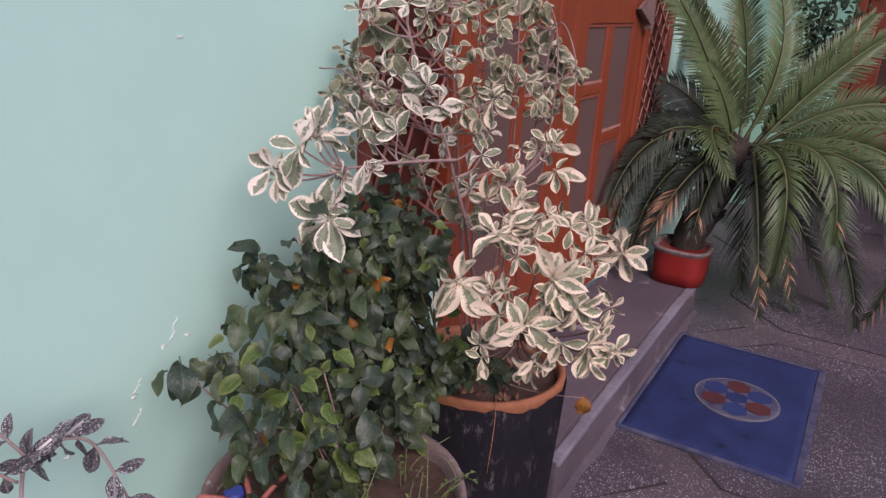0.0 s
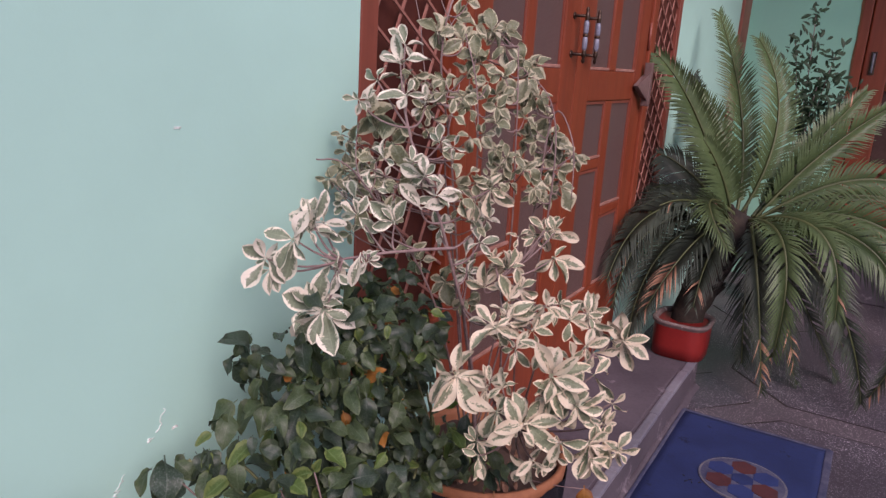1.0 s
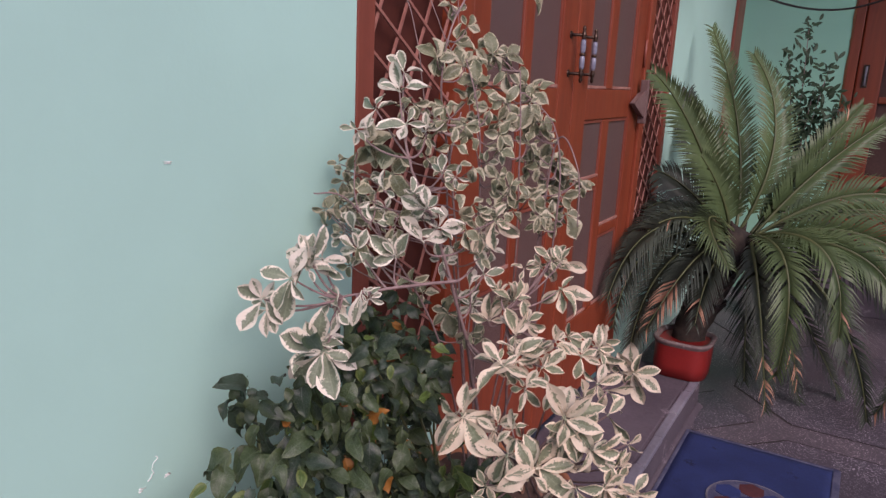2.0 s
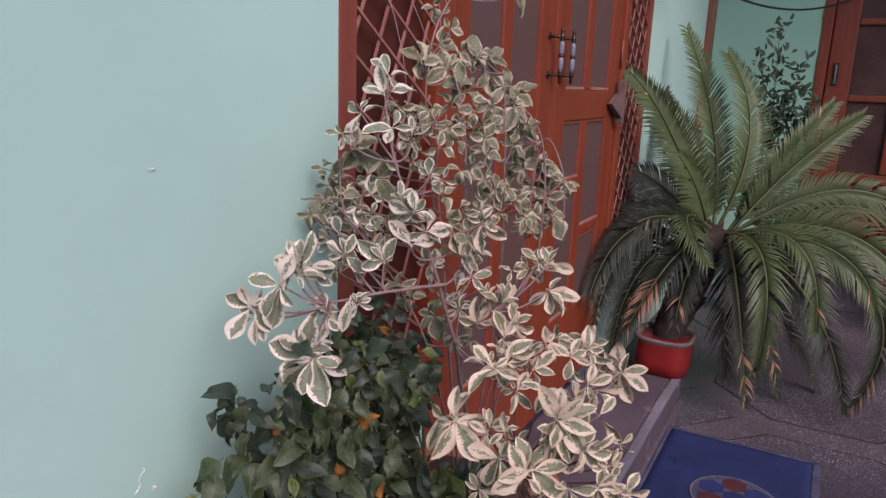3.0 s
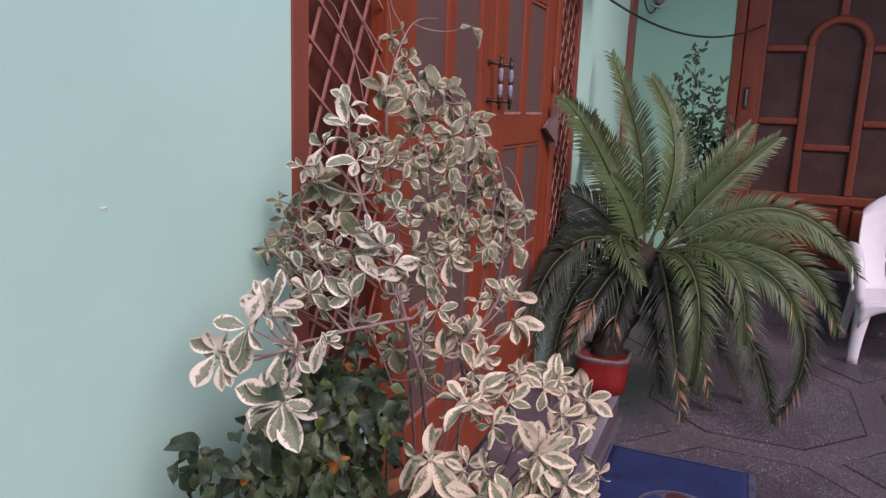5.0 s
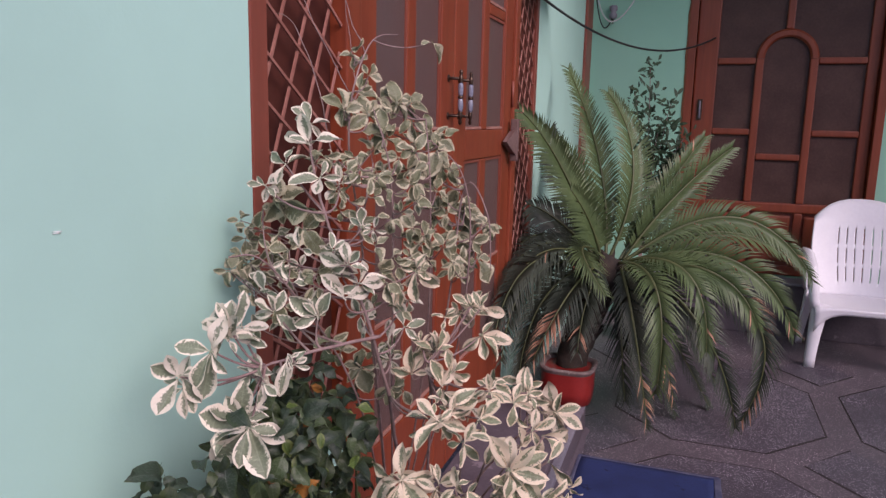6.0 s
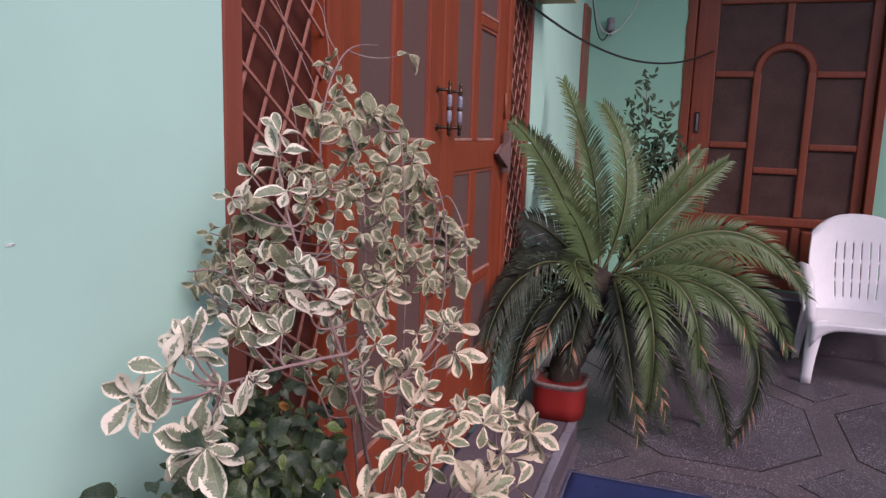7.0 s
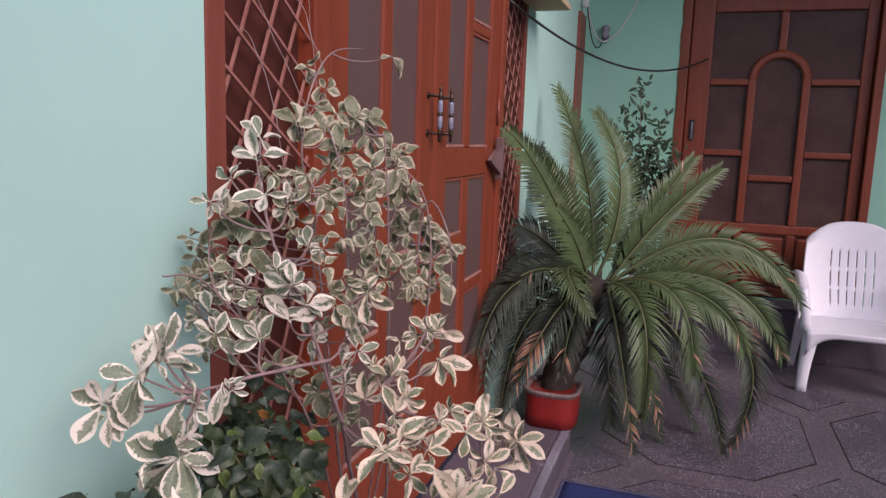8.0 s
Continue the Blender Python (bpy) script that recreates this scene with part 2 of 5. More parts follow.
M = {
    "wall": painted_wall("mint_wall_paint", (0.408, 0.682, 0.595)),
    "wood": painted_wood("red_brown_door_paint", (0.190, 0.035, 0.0135), (0.250, 0.049, 0.0185)),
    "wood_dark": painted_wood("dark_brown_frame_paint", (0.208, 0.053, 0.033), (0.265, 0.069, 0.044)),
    "dusty": worn("dusty_paint", (0.26, 0.10, 0.07), (0.40, 0.21, 0.17), 0.8, 22, 120, 0.3),
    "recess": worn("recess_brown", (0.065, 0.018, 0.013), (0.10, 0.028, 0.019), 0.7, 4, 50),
    "grille": worn("grille_iron_paint", (0.27, 0.10, 0.075), (0.38, 0.165, 0.13), 0.5, 15, 120),
    "pane": mesh_pane(),
    "glass": worn("dark_door_glass", (0.064, 0.032, 0.028), (0.105, 0.056, 0.048), 0.45, 5, 80, 0.03),
    "mat_line": worn("mat_pale_blue_patch", (0.012, 0.026, 0.11), (0.022, 0.04, 0.15), 0.8, 30, 250, 0.4),
    "brass": worn("aged_bronze", (0.045, 0.028, 0.022), (0.11, 0.07, 0.05), 0.35, 25, 160, metal=0.8),
    "porcelain": worn("blue_porcelain", (0.15, 0.16, 0.22), (0.29, 0.30, 0.37), 0.2, 40, 160, 0.05),
    "step": worn("step_cement", (0.066, 0.052, 0.066), (0.118, 0.095, 0.115), 0.75, 4, 90, 0.4, spots=((0.23, 0.19, 0.22), 9, 0.60)),
    "step_edge": worn("polished_step_edge", (0.15, 0.145, 0.18), (0.26, 0.25, 0.29), 0.45, 8, 80, 0.15),
    "panel": terrazzo("dark_terrazzo", (0.076, 0.063, 0.082), (0.72, 0.66, 0.72), 185.0, 0.80),
    "band": terrazzo("pink_terrazzo", (0.102, 0.082, 0.098), (0.66, 0.56, 0.60), 195.0, 0.72),
    "strip": worn("dark_divider", (0.025, 0.02, 0.02), (0.05, 0.04, 0.04), 0.8, 10, 90),
    "mat": worn("blue_mat_rubber", (0.009, 0.018, 0.078), (0.018, 0.034, 0.128), 0.75, 9, 200, 0.7, spots=((0.004, 0.008, 0.036), 13, 0.60)),
    "mat_edge": worn("mat_hem", (0.03, 0.035, 0.09), (0.11, 0.11, 0.16), 0.8, 20, 200, 0.4),
    "mat_red": worn("mat_red_patch", (0.055, 0.014, 0.018), (0.10, 0.024, 0.026), 0.8, 30, 250, 0.4),
    "mat_white": worn("mat_grey_line", (0.09, 0.09, 0.12), (0.20, 0.19, 0.21), 0.8, 30, 250, 0.4),
    "black_pot": scratched(),
    "clay": worn("terracotta", (0.23, 0.082, 0.038), (0.36, 0.14, 0.065), 0.8, 9, 90, 0.4),
    "grey_pot": worn("weathered_cement_pot", (0.13, 0.085, 0.08), (0.24, 0.18, 0.17), 0.85, 14, 110, 0.8, spots=((0.42, 0.38, 0.38), 26, 0.58)),
    "soil": worn("dry_soil", (0.040, 0.022, 0.016), (0.095, 0.055, 0.04), 0.95, 18, 90, 1.0),
    "red_pot": worn("red_painted_pot", (0.20, 0.012, 0.010), (0.27, 0.018, 0.014), 0.45, 6, 80, 0.2),
    "old_wood": worn("weathered_wood", (0.10, 0.055, 0.05), (0.19, 0.115, 0.105), 0.7, 12, 120, 0.4),
    "wall2": painted_wall("green_wall_paint", (0.275, 0.555, 0.425)),
    "bark": worn("grey_bark", (0.18, 0.112, 0.108), (0.32, 0.22, 0.208), 0.85, 40, 200, 0.6),
    "green_stem": worn("green_stem", (0.10, 0.12, 0.05), (0.17, 0.17, 0.08), 0.7, 40, 200, 0.3),
    "pink_stem": worn("pink_grey_stem", (0.26, 0.19, 0.18), (0.36, 0.28, 0.27), 0.7, 40, 200, 0.3),
    "trunk": worn("cycad_trunk", (0.016, 0.012, 0.010), (0.05, 0.036, 0.027), 0.95, 30, 90, 1.0),
    "chair": worn("white_plastic", (0.72, 0.70, 0.76), (0.80, 0.78, 0.83), 0.32, 3, 60, 0.05, spots=((0.64, 0.61, 0.66), 7, 0.68)),
    "cable": worn("black_cable", (0.012, 0.012, 0.013), (0.03, 0.03, 0.03), 0.5, 20, 90),
    "white_cable": worn("white_cable", (0.5, 0.5, 0.5), (0.65, 0.65, 0.65), 0.5, 20, 90),
    "beige": worn("beige_board", (0.42, 0.31, 0.17), (0.55, 0.42, 0.25), 0.7, 6, 80),
    # for the unseen walls and slab; grey lowered to weaken bounced light
    "unseen_plaster": worn("plaster", (0.32, 0.32, 0.30), (0.40, 0.40, 0.38), 0.9, 3, 60),
    "chip": worn("bare_plaster", (0.70, 0.75, 0.72), (0.82, 0.85, 0.82), 0.9, 30, 120),
    "litter_stem": worn("dry_leaf_litter", (0.20, 0.09, 0.035), (0.38, 0.19, 0.08), 0.9, 40, 120, 0.4),
    "blue_cap": worn("blue_plastic", (0.03, 0.05, 0.28), (0.05, 0.08, 0.38), 0.4, 20, 80),
    "red_stem": worn("red_stem", (0.24, 0.06, 0.05), (0.36, 0.12, 0.09), 0.6, 30, 120),
    "cream": leaf_mat("cream_variegated_leaf", (0.185, 0.205, 0.130), (0.80, 0.73, 0.58), 0.44, 1.2, 0.45, (0.74, 0.55, 0.40)),
    "white": leaf_mat("white_variegated_leaf", (0.175, 0.205, 0.140), (0.81, 0.77, 0.66), 0.50, 1.2, 0.45, (0.76, 0.66, 0.54)),
    "vine": leaf_mat("green_vine_leaf", (0.158, 0.166, 0.096), (0.70, 0.65, 0.50), 0.66, 1.25, 0.45, (0.46, 0.40, 0.24), dust=0.15),
    "green": leaf_mat("dark_green_leaf", (0.024, 0.045, 0.027), (0.042, 0.070, 0.032), 0.75, 0.9, 0.36, vein=0.32, dust=0.09),
    "green_b": leaf_mat("mid_green_leaf", (0.040, 0.066, 0.026), (0.066, 0.100, 0.035), 0.75, 0.9, 0.38, vein=0.45, dust=0.10),
    "lime": leaf_mat("young_green_leaf", (0.070, 0.118, 0.026), (0.17, 0.22, 0.065), 0.72, 1.1, 0.42, vein=0.5),
    "yellow": leaf_mat("yellowed_leaf", (0.30, 0.125, 0.025), (0.25, 0.085, 0.025), 0.9, 0.5, 0.5),
    "litter": leaf_mat("brown_dry_leaf", (0.19, 0.095, 0.06), (0.28, 0.15, 0.10), 0.8, 0.8, 0.8),
    "grey": leaf_mat("speckled_grey_leaf", (0.050, 0.048, 0.060), (0.04, 0.038, 0.048), 0.85, 0.4, 0.55, dust=1.0),
    "bush": leaf_mat("small_dark_leaf", (0.03, 0.06, 0.03), (0.05, 0.085, 0.04), 1.2, 0.3, 0.5),
    "frond": worn("frond_green", (0.050, 0.082, 0.034), (0.096, 0.142, 0.058), 0.42, 5, 60, 0.1),
    # older fronds' grey-green, darkened further to stand for shade low in the plant
    "frond_old_shaded": worn("frond_old_shaded_green", (0.034, 0.045, 0.036), (0.060, 0.076, 0.054), 0.45, 5, 60, 0.1),
    "frond_dry": worn("frond_dry_tip", (0.36, 0.18, 0.11), (0.50, 0.29, 0.19), 0.7, 12, 60, 0.1),
    "rachis": worn("frond_stalk", (0.055, 0.07, 0.028), (0.095, 0.11, 0.04), 0.5, 12, 60, 0.1),
}


for key, value in (("glass", 0.2), ("pane", 0.25), ("frond", 0.3), ("frond_old_shaded", 0.3), ("recess", 0.2)):
    M[key].node_tree.nodes["Principled BSDF"].inputs["Specular IOR Level"].default_value = value


# ---- mesh helpers ----
def part(name, bm, material, parent=None, label="", smooth=False):
    me = bpy.data.meshes.new(name)
    up = parent
    while up:
        bmesh.ops.translate(bm, vec=-up.location, verts=bm.verts)
        up = up.parent
    bm.normal_update()
    bm.to_mesh(me)
    bm.free()
    for m in material if isinstance(material, (list, tuple)) else (material,):
        me.materials.append(m)
    if smooth:
        me.polygons.foreach_set("use_smooth", [True] * len(me.polygons))
    ob = new(name, me)
    ob.parent = parent
    if label:
        ob["label"] = label
    return ob


def base(name, x, y, z, label, category, group=""):
    ob = new(name)
    ob.empty_display_size = 0.1
    ob.location = (x, y, z)
    bpy.context.view_layer.update()
    return tagged(ob, label, category, group)


def box(bm, lo, hi, bevel=0.0):
    c = [(a + b) / 2 for a, b in zip(lo, hi)]
    s = [b - a for a, b in zip(lo, hi)]
    r = bmesh.ops.create_cube(bm, size=1.0, matrix=Matrix.Translation(c) @ Matrix.Diagonal((*s, 1)))
    if bevel:
        edges = {e for v in r["verts"] for e in v.link_edges}
        bmesh.ops.bevel(bm, geom=list(edges), offset=bevel, segments=2, affect="EDGES", profile=0.6)
    return bm


def boxed(name, lo, hi, material, parent=None, bevel=0.003, label=""):
    return part(name, box(bmesh.new(), lo, hi, bevel), material, parent, label)


def tube(bm, pts, r0, r1=None, sides=6, mat=0):
    pts = [Vector(p) for p in pts]
    r1 = r0 if r1 is None else r1
    rings = []
    ref = Vector((0.31, 0.17, 0.93))
    for i, p in enumerate(pts):
        d = (pts[min(i + 1, len(pts) - 1)] - pts[max(i - 1, 0)]).normalized()
        a = d.cross(ref)
        a = (a if a.length > 1e-3 else d.cross(Vector((1, 0, 0)))).normalized()
        b = d.cross(a)
        r = r0 + (r1 - r0) * i / (len(pts) - 1)
        rings.append([bm.verts.new(p + r * (math.cos(2 * math.pi * k / sides) * a + math.sin(2 * math.pi * k / sides) * b)) for k in range(sides)])
    for ra, rb in zip(rings, rings[1:]):
        for k in range(sides):
            f = bm.faces.new((ra[k], ra[(k + 1) % sides], rb[(k + 1) % sides], rb[k]))
            f.smooth, f.material_index = True, mat
    for ring in (list(reversed(rings[0])), rings[-1]):
        bm.faces.new(ring).material_index = mat
    return bm


def bez(p0, p1, p2, n=8):
    p0, p1, p2 = Vector(p0), Vector(p1), Vector(p2)
    return [(1 - t) ** 2 * p0 + 2 * t * (1 - t) * p1 + t * t * p2 for t in (i / n for i in range(n + 1))]


def smooth_path(pts, n=6):
    pts, out = [Vector(p) for p in pts], []
    for i in range(len(pts) - 1):
        p0, p1, p2, p3 = pts[max(i - 1, 0)], pts[i], pts[i + 1], pts[min(i + 2, len(pts) - 1)]
        for t in (q / n for q in range(n)):
            out.append(0.5 * (2 * p1 + (p2 - p0) * t + (2 * p0 - 5 * p1 + 4 * p2 - p3) * t * t + (3 * p1 - p0 - 3 * p2 + p3) * t ** 3))
    return out + [pts[-1]]


def lathe(bm, profile, sides=32, wobble=0.0, centre=(0, 0, 0), square=0.0):
    """Turn a profile of (radius, height) round the z axis."""
    rings = []
    cx, cy, cz = centre
    for r, z in profile:
        ring = []
        for k in range(sides):
            a = 2 * math.pi * k / sides
            q = r * (1 + wobble * noise.noise((math.cos(a) * 1.7, math.sin(a) * 1.7, z * 9)))
            q *= 1 + square * (math.cos(4 * a) * -0.5 + 0.5)
            ring.append(bm.verts.new((cx + q * math.cos(a), cy + q * math.sin(a), cz + z)))
        rings.append(ring)
    for a, b in zip(rings, rings[1:]):
        for k in range(sides):
            bm.faces.new((a[k], a[(k + 1) % sides], b[(k + 1) % sides], b[k])).smooth = True
    bm.faces.new(list(reversed(rings[0])))
    bm.faces.new(rings[-1])
    return bm


def leaf_mesh(name, material, length, width, shape=1.0, fold=0.25, curl=0.25, teeth=0.0, wave=0.0, seed=0, lobes=0.0):
    """A leaf blade along +y, face to +z, with a short stalk; shape below 1 puts the widest part nearer the stalk."""
    rnd = random.Random(seed)
    bm = bmesh.new()
    uvl = bm.loops.layers.uv.new("UVMap")
    rows, cols = 9, 5
    grid, uvs = [], {}
    ph = rnd.uniform(0, 6)
    for i in range(rows):
        v = i / (rows - 1)
        w = width / 2 * (math.sin(math.pi * min(0.995, max(0.012, v)) ** shape)) ** 0.62
        if teeth:
            w *= 1 + teeth * (1 if i % 2 else -0.6)
        if lobes:
            w *= 1 + lobes * math.sin(v * 9.5 - 0.8)
        row = []
        for j in range(cols):
            u = j / (cols - 1) * 2 - 1
            x = u * w
            y = v * length
            z = fold * abs(x) - curl * length * (v - 0.1) ** 2 + wave * width * math.sin(7 * v + ph + 1.5 * u) * abs(u)
            vert = bm.verts.new((x, y, z))
            uvs[vert] = (u / 2 + 0.5, v)
            row.append(vert)
        grid.append(row)
    for a, b in zip(grid, grid[1:]):
        for j in range(cols - 1):
            f = bm.faces.new((a[j], a[j + 1], b[j + 1], b[j]))
            f.smooth = True
            for lp in f.loops:
                lp[uvl].uv = uvs[lp.vert]
    s = 0.0011
    stalk = [bm.verts.new(p) for p in ((-s, -0.16 * length, 0), (s, -0.16 * length, 0), (s, 0.02, 0.0006), (-s, 0.02, 0.0006))]
    f = bm.faces.new(stalk)
    for lp in f.loops:
        lp[uvl].uv = (0.5, 0.02)
    me = bpy.data.meshes.new(name)
    bm.to_mesh(me)
    bm.free()
    me.materials.append(material)
    me["length"] = length
    return me


def origin(ob):
    """The place of a part's own origin in the world."""
    o = Vector((0, 0, 0))
    while ob:
        o, ob = o + ob.location, ob.parent
    return o


def put_leaf(name, me, parent, at, along, up, size=1.0, roll=0.0):
    """A leaf object on a shared mesh: its tip along a direction, its face turned up."""
    y = Vector(along).normalized()
    x = y.cross(Vector(up))
    x = (x if x.length > 1e-3 else y.cross(Vector((1, 0, 0.2)))).normalized()
    m = Matrix((x, y, x.cross(y))).transposed().to_4x4()
    ob = new(name, me)
    ob.parent = parent
    ob.matrix_basis = Matrix.Translation(Vector(at) - origin(parent)) @ m @ Matrix.Rotation(roll, 4, "Y") @ Matrix.Scale(size, 4)
    return ob


# ---- structure ----
WX, WY = -0.895, 4.83      # faces of the house wall (along y) and the far wall (along x)
STEP = 0.127


def setting(ob, label="", category=""):
    return tagged(ob, label, category, kind="structure")


# ground slab, then the panels laid into it
setting(boxed("floor", (-1.4, -4.0, -0.2), (4.6, 5.4, 0.0), M["band"], bevel=0), "pinkish terrazzo courtyard floor with dark inlaid panels", "floor")


def wall_with_gaps(name, lo, hi, axis, gaps, material):
    """A wall slab from lo to hi, with openings (a0, a1, z0, z1) along its axis."""
    bm = bmesh.new()
    cuts = sorted({lo[axis], hi[axis], *[g for q in gaps for g in q[:2]]})
    for a, b in zip(cuts, cuts[1:]):
        zs = sorted((q[2], q[3]) for q in gaps if q[0] <= a and b <= q[1])
        z = lo[2]
        for z0, z1 in [*zs, (hi[2], hi[2])]:
            if z0 > z:
                l, h = list(lo), list(hi)
                l[axis], h[axis], l[2], h[2] = a, b, z, z0
                box(bm, l, h)
            z = z1
    bmesh.ops.remove_doubles(bm, verts=bm.verts, dist=0.0005)
    return part(name, bm, material)


setting(wall_with_gaps("wall_west", (-1.2, -4.0, 0.0), (WX, WY + 0.3, 3.1), 1, [(1.242, 1.60, 0.52, 2.3), (1.60, 2.90, 0.0, 2.3), (2.90, 3.30, 0.52, 2.3)], M["wall"]),
        "pale mint painted plaster house wall", "wall")
setting(wall_with_gaps("wall_north", (WX, WY, 0.0), (4.6, WY + 0.3, 3.1), 0, [(-0.34, 0.71, 0.31, 2.14)], M["wall2"]), "mint green painted wall beside the glazed door", "wall")
# two walls added out of view to enclose the yard and limit its light
setting(boxed("wall_east", (4.4, -4.0, 0.0), (4.6, WY, 2.2), M["unseen_plaster"], bevel=0), "plain plastered wall added unseen to close the courtyard", "wall")
setting(boxed("wall_south", (WX, -4.2, 0.0), (4.6, -4.0, 2.2), M["unseen_plaster"], bevel=0), "plain plastered wall added unseen to close the courtyard", "wall")
# unseen slab added overhead; its front edge is set to darken the far corner
setting(boxed("ceiling", (WX, 3.14, 2.95), (4.4, WY, 3.1), M["unseen_plaster"], bevel=0), "plain plastered slab added unseen overhead to shade the corner", "ceiling")
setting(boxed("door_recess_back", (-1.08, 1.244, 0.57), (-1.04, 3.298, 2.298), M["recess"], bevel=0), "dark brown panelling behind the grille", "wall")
# unseen slab added behind the door; its dark brown stands for an unlit room
setting(boxed("door_backing", (-0.6, WY + 0.32, 0.2), (1.0, WY + 0.4, 2.6), M["recess"], bevel=0), "unseen dark brown slab added behind the door for an unlit room", "wall")
for y0, y1 in ((1.242, 1.60), (2.90, 3.30)):
    setting(boxed("window_sill", (-1.2, y0 + 0.002, 0.522), (WX + 0.004, y1 - 0.002, 0.565), M["wood_dark"], bevel=0.004), "red-brown sill under the iron grille", "sill")

# doorstep with a paler polished nosing
step = base("doorstep", -0.75, 2.1, 0.0, "low grey cement doorstep with a pale worn edge", "step")
step["kind"] = "structure"
boxed("step_body", (WX + 0.002, 1.575, 0.001), (-0.572, 2.953, STEP - 0.004), M["step"], step, 0.004)
for k in range(7):
    y0 = 1.575 + k * 1.383 / 7
    boxed("step_nosing", (-0.594 - 0.002 * (k % 3), y0 + 0.0008, STEP - 0.016), (-0.566 - 0.001 * (k * 5 % 3), y0 + 1.383 / 7 - 0.0008, STEP + 0.0006 * (k % 2)), M["step_edge"], step, 0.005, "pale worn cement nosing")
bm = bmesh.new()
rows = []
for i in range(61):
    y = 1.575 + 1.378 * i / 60
    w, h = 0.024 + 0.012 * noise.noise((y * 9, 0.2, 0.1)) + 0.005 * noise.noise((y * 40, 2, 0.1)), 0.010 + 0.005 * noise.noise((y * 14, 5, 0.1))
    rows.append([bm.verts.new(p) for p in ((-0.573, y, 0.0), (-0.573, y, h + 0.012), (-0.566, y, h), (-0.572 + w * 0.6, y, h * 0.6), (-0.572 + w, y, 0.0004))])
for a, b in zip(rows, rows[1:]):
    for k in range(4):
        bm.faces.new((a[k], a[k + 1], b[k + 1], b[k])).smooth = True
bmesh.ops.recalc_face_normals(bm, faces=bm.faces)
part("mortar_fillet", bm, M["step"], step, "rough pale mortar along the foot")
boxed("step_tread", (WX + 0.002, 1.575, STEP - 0.008), (-0.6055, 2.958, STEP - 0.002), M["step"], step, 0.002)

# raised ledge before the far door
setting(boxed("ledge", (-0.55, 4.66, 0.0), (1.6, WY + 0.05, 0.295), M["step"], bevel=0.008), "grey cement plinth under the glazed door", "ledge")
setting(boxed("ledge_top", (-0.56, 4.645, 0.296), (1.61, WY - 0.002, 0.31), M["step_edge"], bevel=0.004), "pale cement cap of the plinth", "ledge")


# ---- double door in the house wall ----
def leafed_door(y0, y1, cols, hinge_low):
    """One door leaf between y0 and y1, with two columns of panes over and under a lock rail."""
    door = base("door_leaf", -0.92, (y0 + y1) / 2, STEP, "red-brown painted wooden door leaf with dark mesh panes", "door", "double door leaves")
    xf, xb = WX - 0.004, WX - 0.044
    g0, m0, m1, g1 = cols
    for a, b in ((y0, g0), (g1, y1)):
        boxed("stile", (xb, a, STEP + 0.004), (xf, b, 2.24), M["wood"], door, 0.004)
    for a, b in ((STEP + 0.006, 0.42), (1.052, 1.143), (2.12, 2.238)):
        boxed("rail", (xb, g0 + 0.001, a), (xf - 0.001, g1 - 0.001, b), M["wood"], door, 0.004)
    for a, b in ((0.421, 1.051), (1.144, 2.119)):
        boxed("mullion", (xb + 0.004, m0, a), (xf - 0.003, m1, b), M["wood"], door, 0.005)
    inner, outer = ((m1, g1), (g0, m0)) if hinge_low else ((g0, m0), (m1, g1))
    # short cross rails: stepped between the two columns
    for (a, b), zs in ((inner, (0.838, 1.80)), (outer, (0.666, 1.508))):
        for z in zs:
            boxed("glazing_bar", (xb + 0.004, a + 0.001, z), (xf - 0.003, b - 0.001, z + 0.032), M["wood"], door, 0.005)
        for p, q in ((0.42, zs[0]), (zs[0] + 0.032, 1.052), (1.143, zs[1]), (zs[1] + 0.032, 2.12)):
            pane = boxed("pane", (xf - 0.016, a - 0.002, p - 0.002), (xf - 0.011, b + 0.002, q + 0.002), M["pane"], door, 0)
            bm = bmesh.new()
            boxed("ledge_bead", (xf - 0.0105, a + 0.001, p + 0.001), (xf - 0.003, b - 0.001, p + 0.010), M["dusty"], pane, 0.002, "dusty bottom bead")
            for lo, hi in (((a, q - 0.009), (b, q)), ((a, p + 0.009), (a + 0.007, q - 0.009)), ((b - 0.007, p + 0.009), (b, q - 0.009))):
                box(bm, (xf - 0.0105, lo[0] + 0.001, lo[1] + 0.001), (xf - 0.006, hi[0] - 0.001, hi[1] - 0.001))
            bmesh.ops.remove_doubles(bm, verts=bm.verts, dist=0.0025)
            part("bead", bm, M["wood_dark"], pane)
    ys = y0 - 0.004 if hinge_low else y1 + 0.004
    for z in (0.4, 1.27, 1.95):
        part("hinge", tube(bmesh.new(), [(xf + 0.004, ys, z - 0.045), (xf + 0.004, ys, z + 0.045)], 0.005, sides=10), M["wood_dark"], door)
    return door


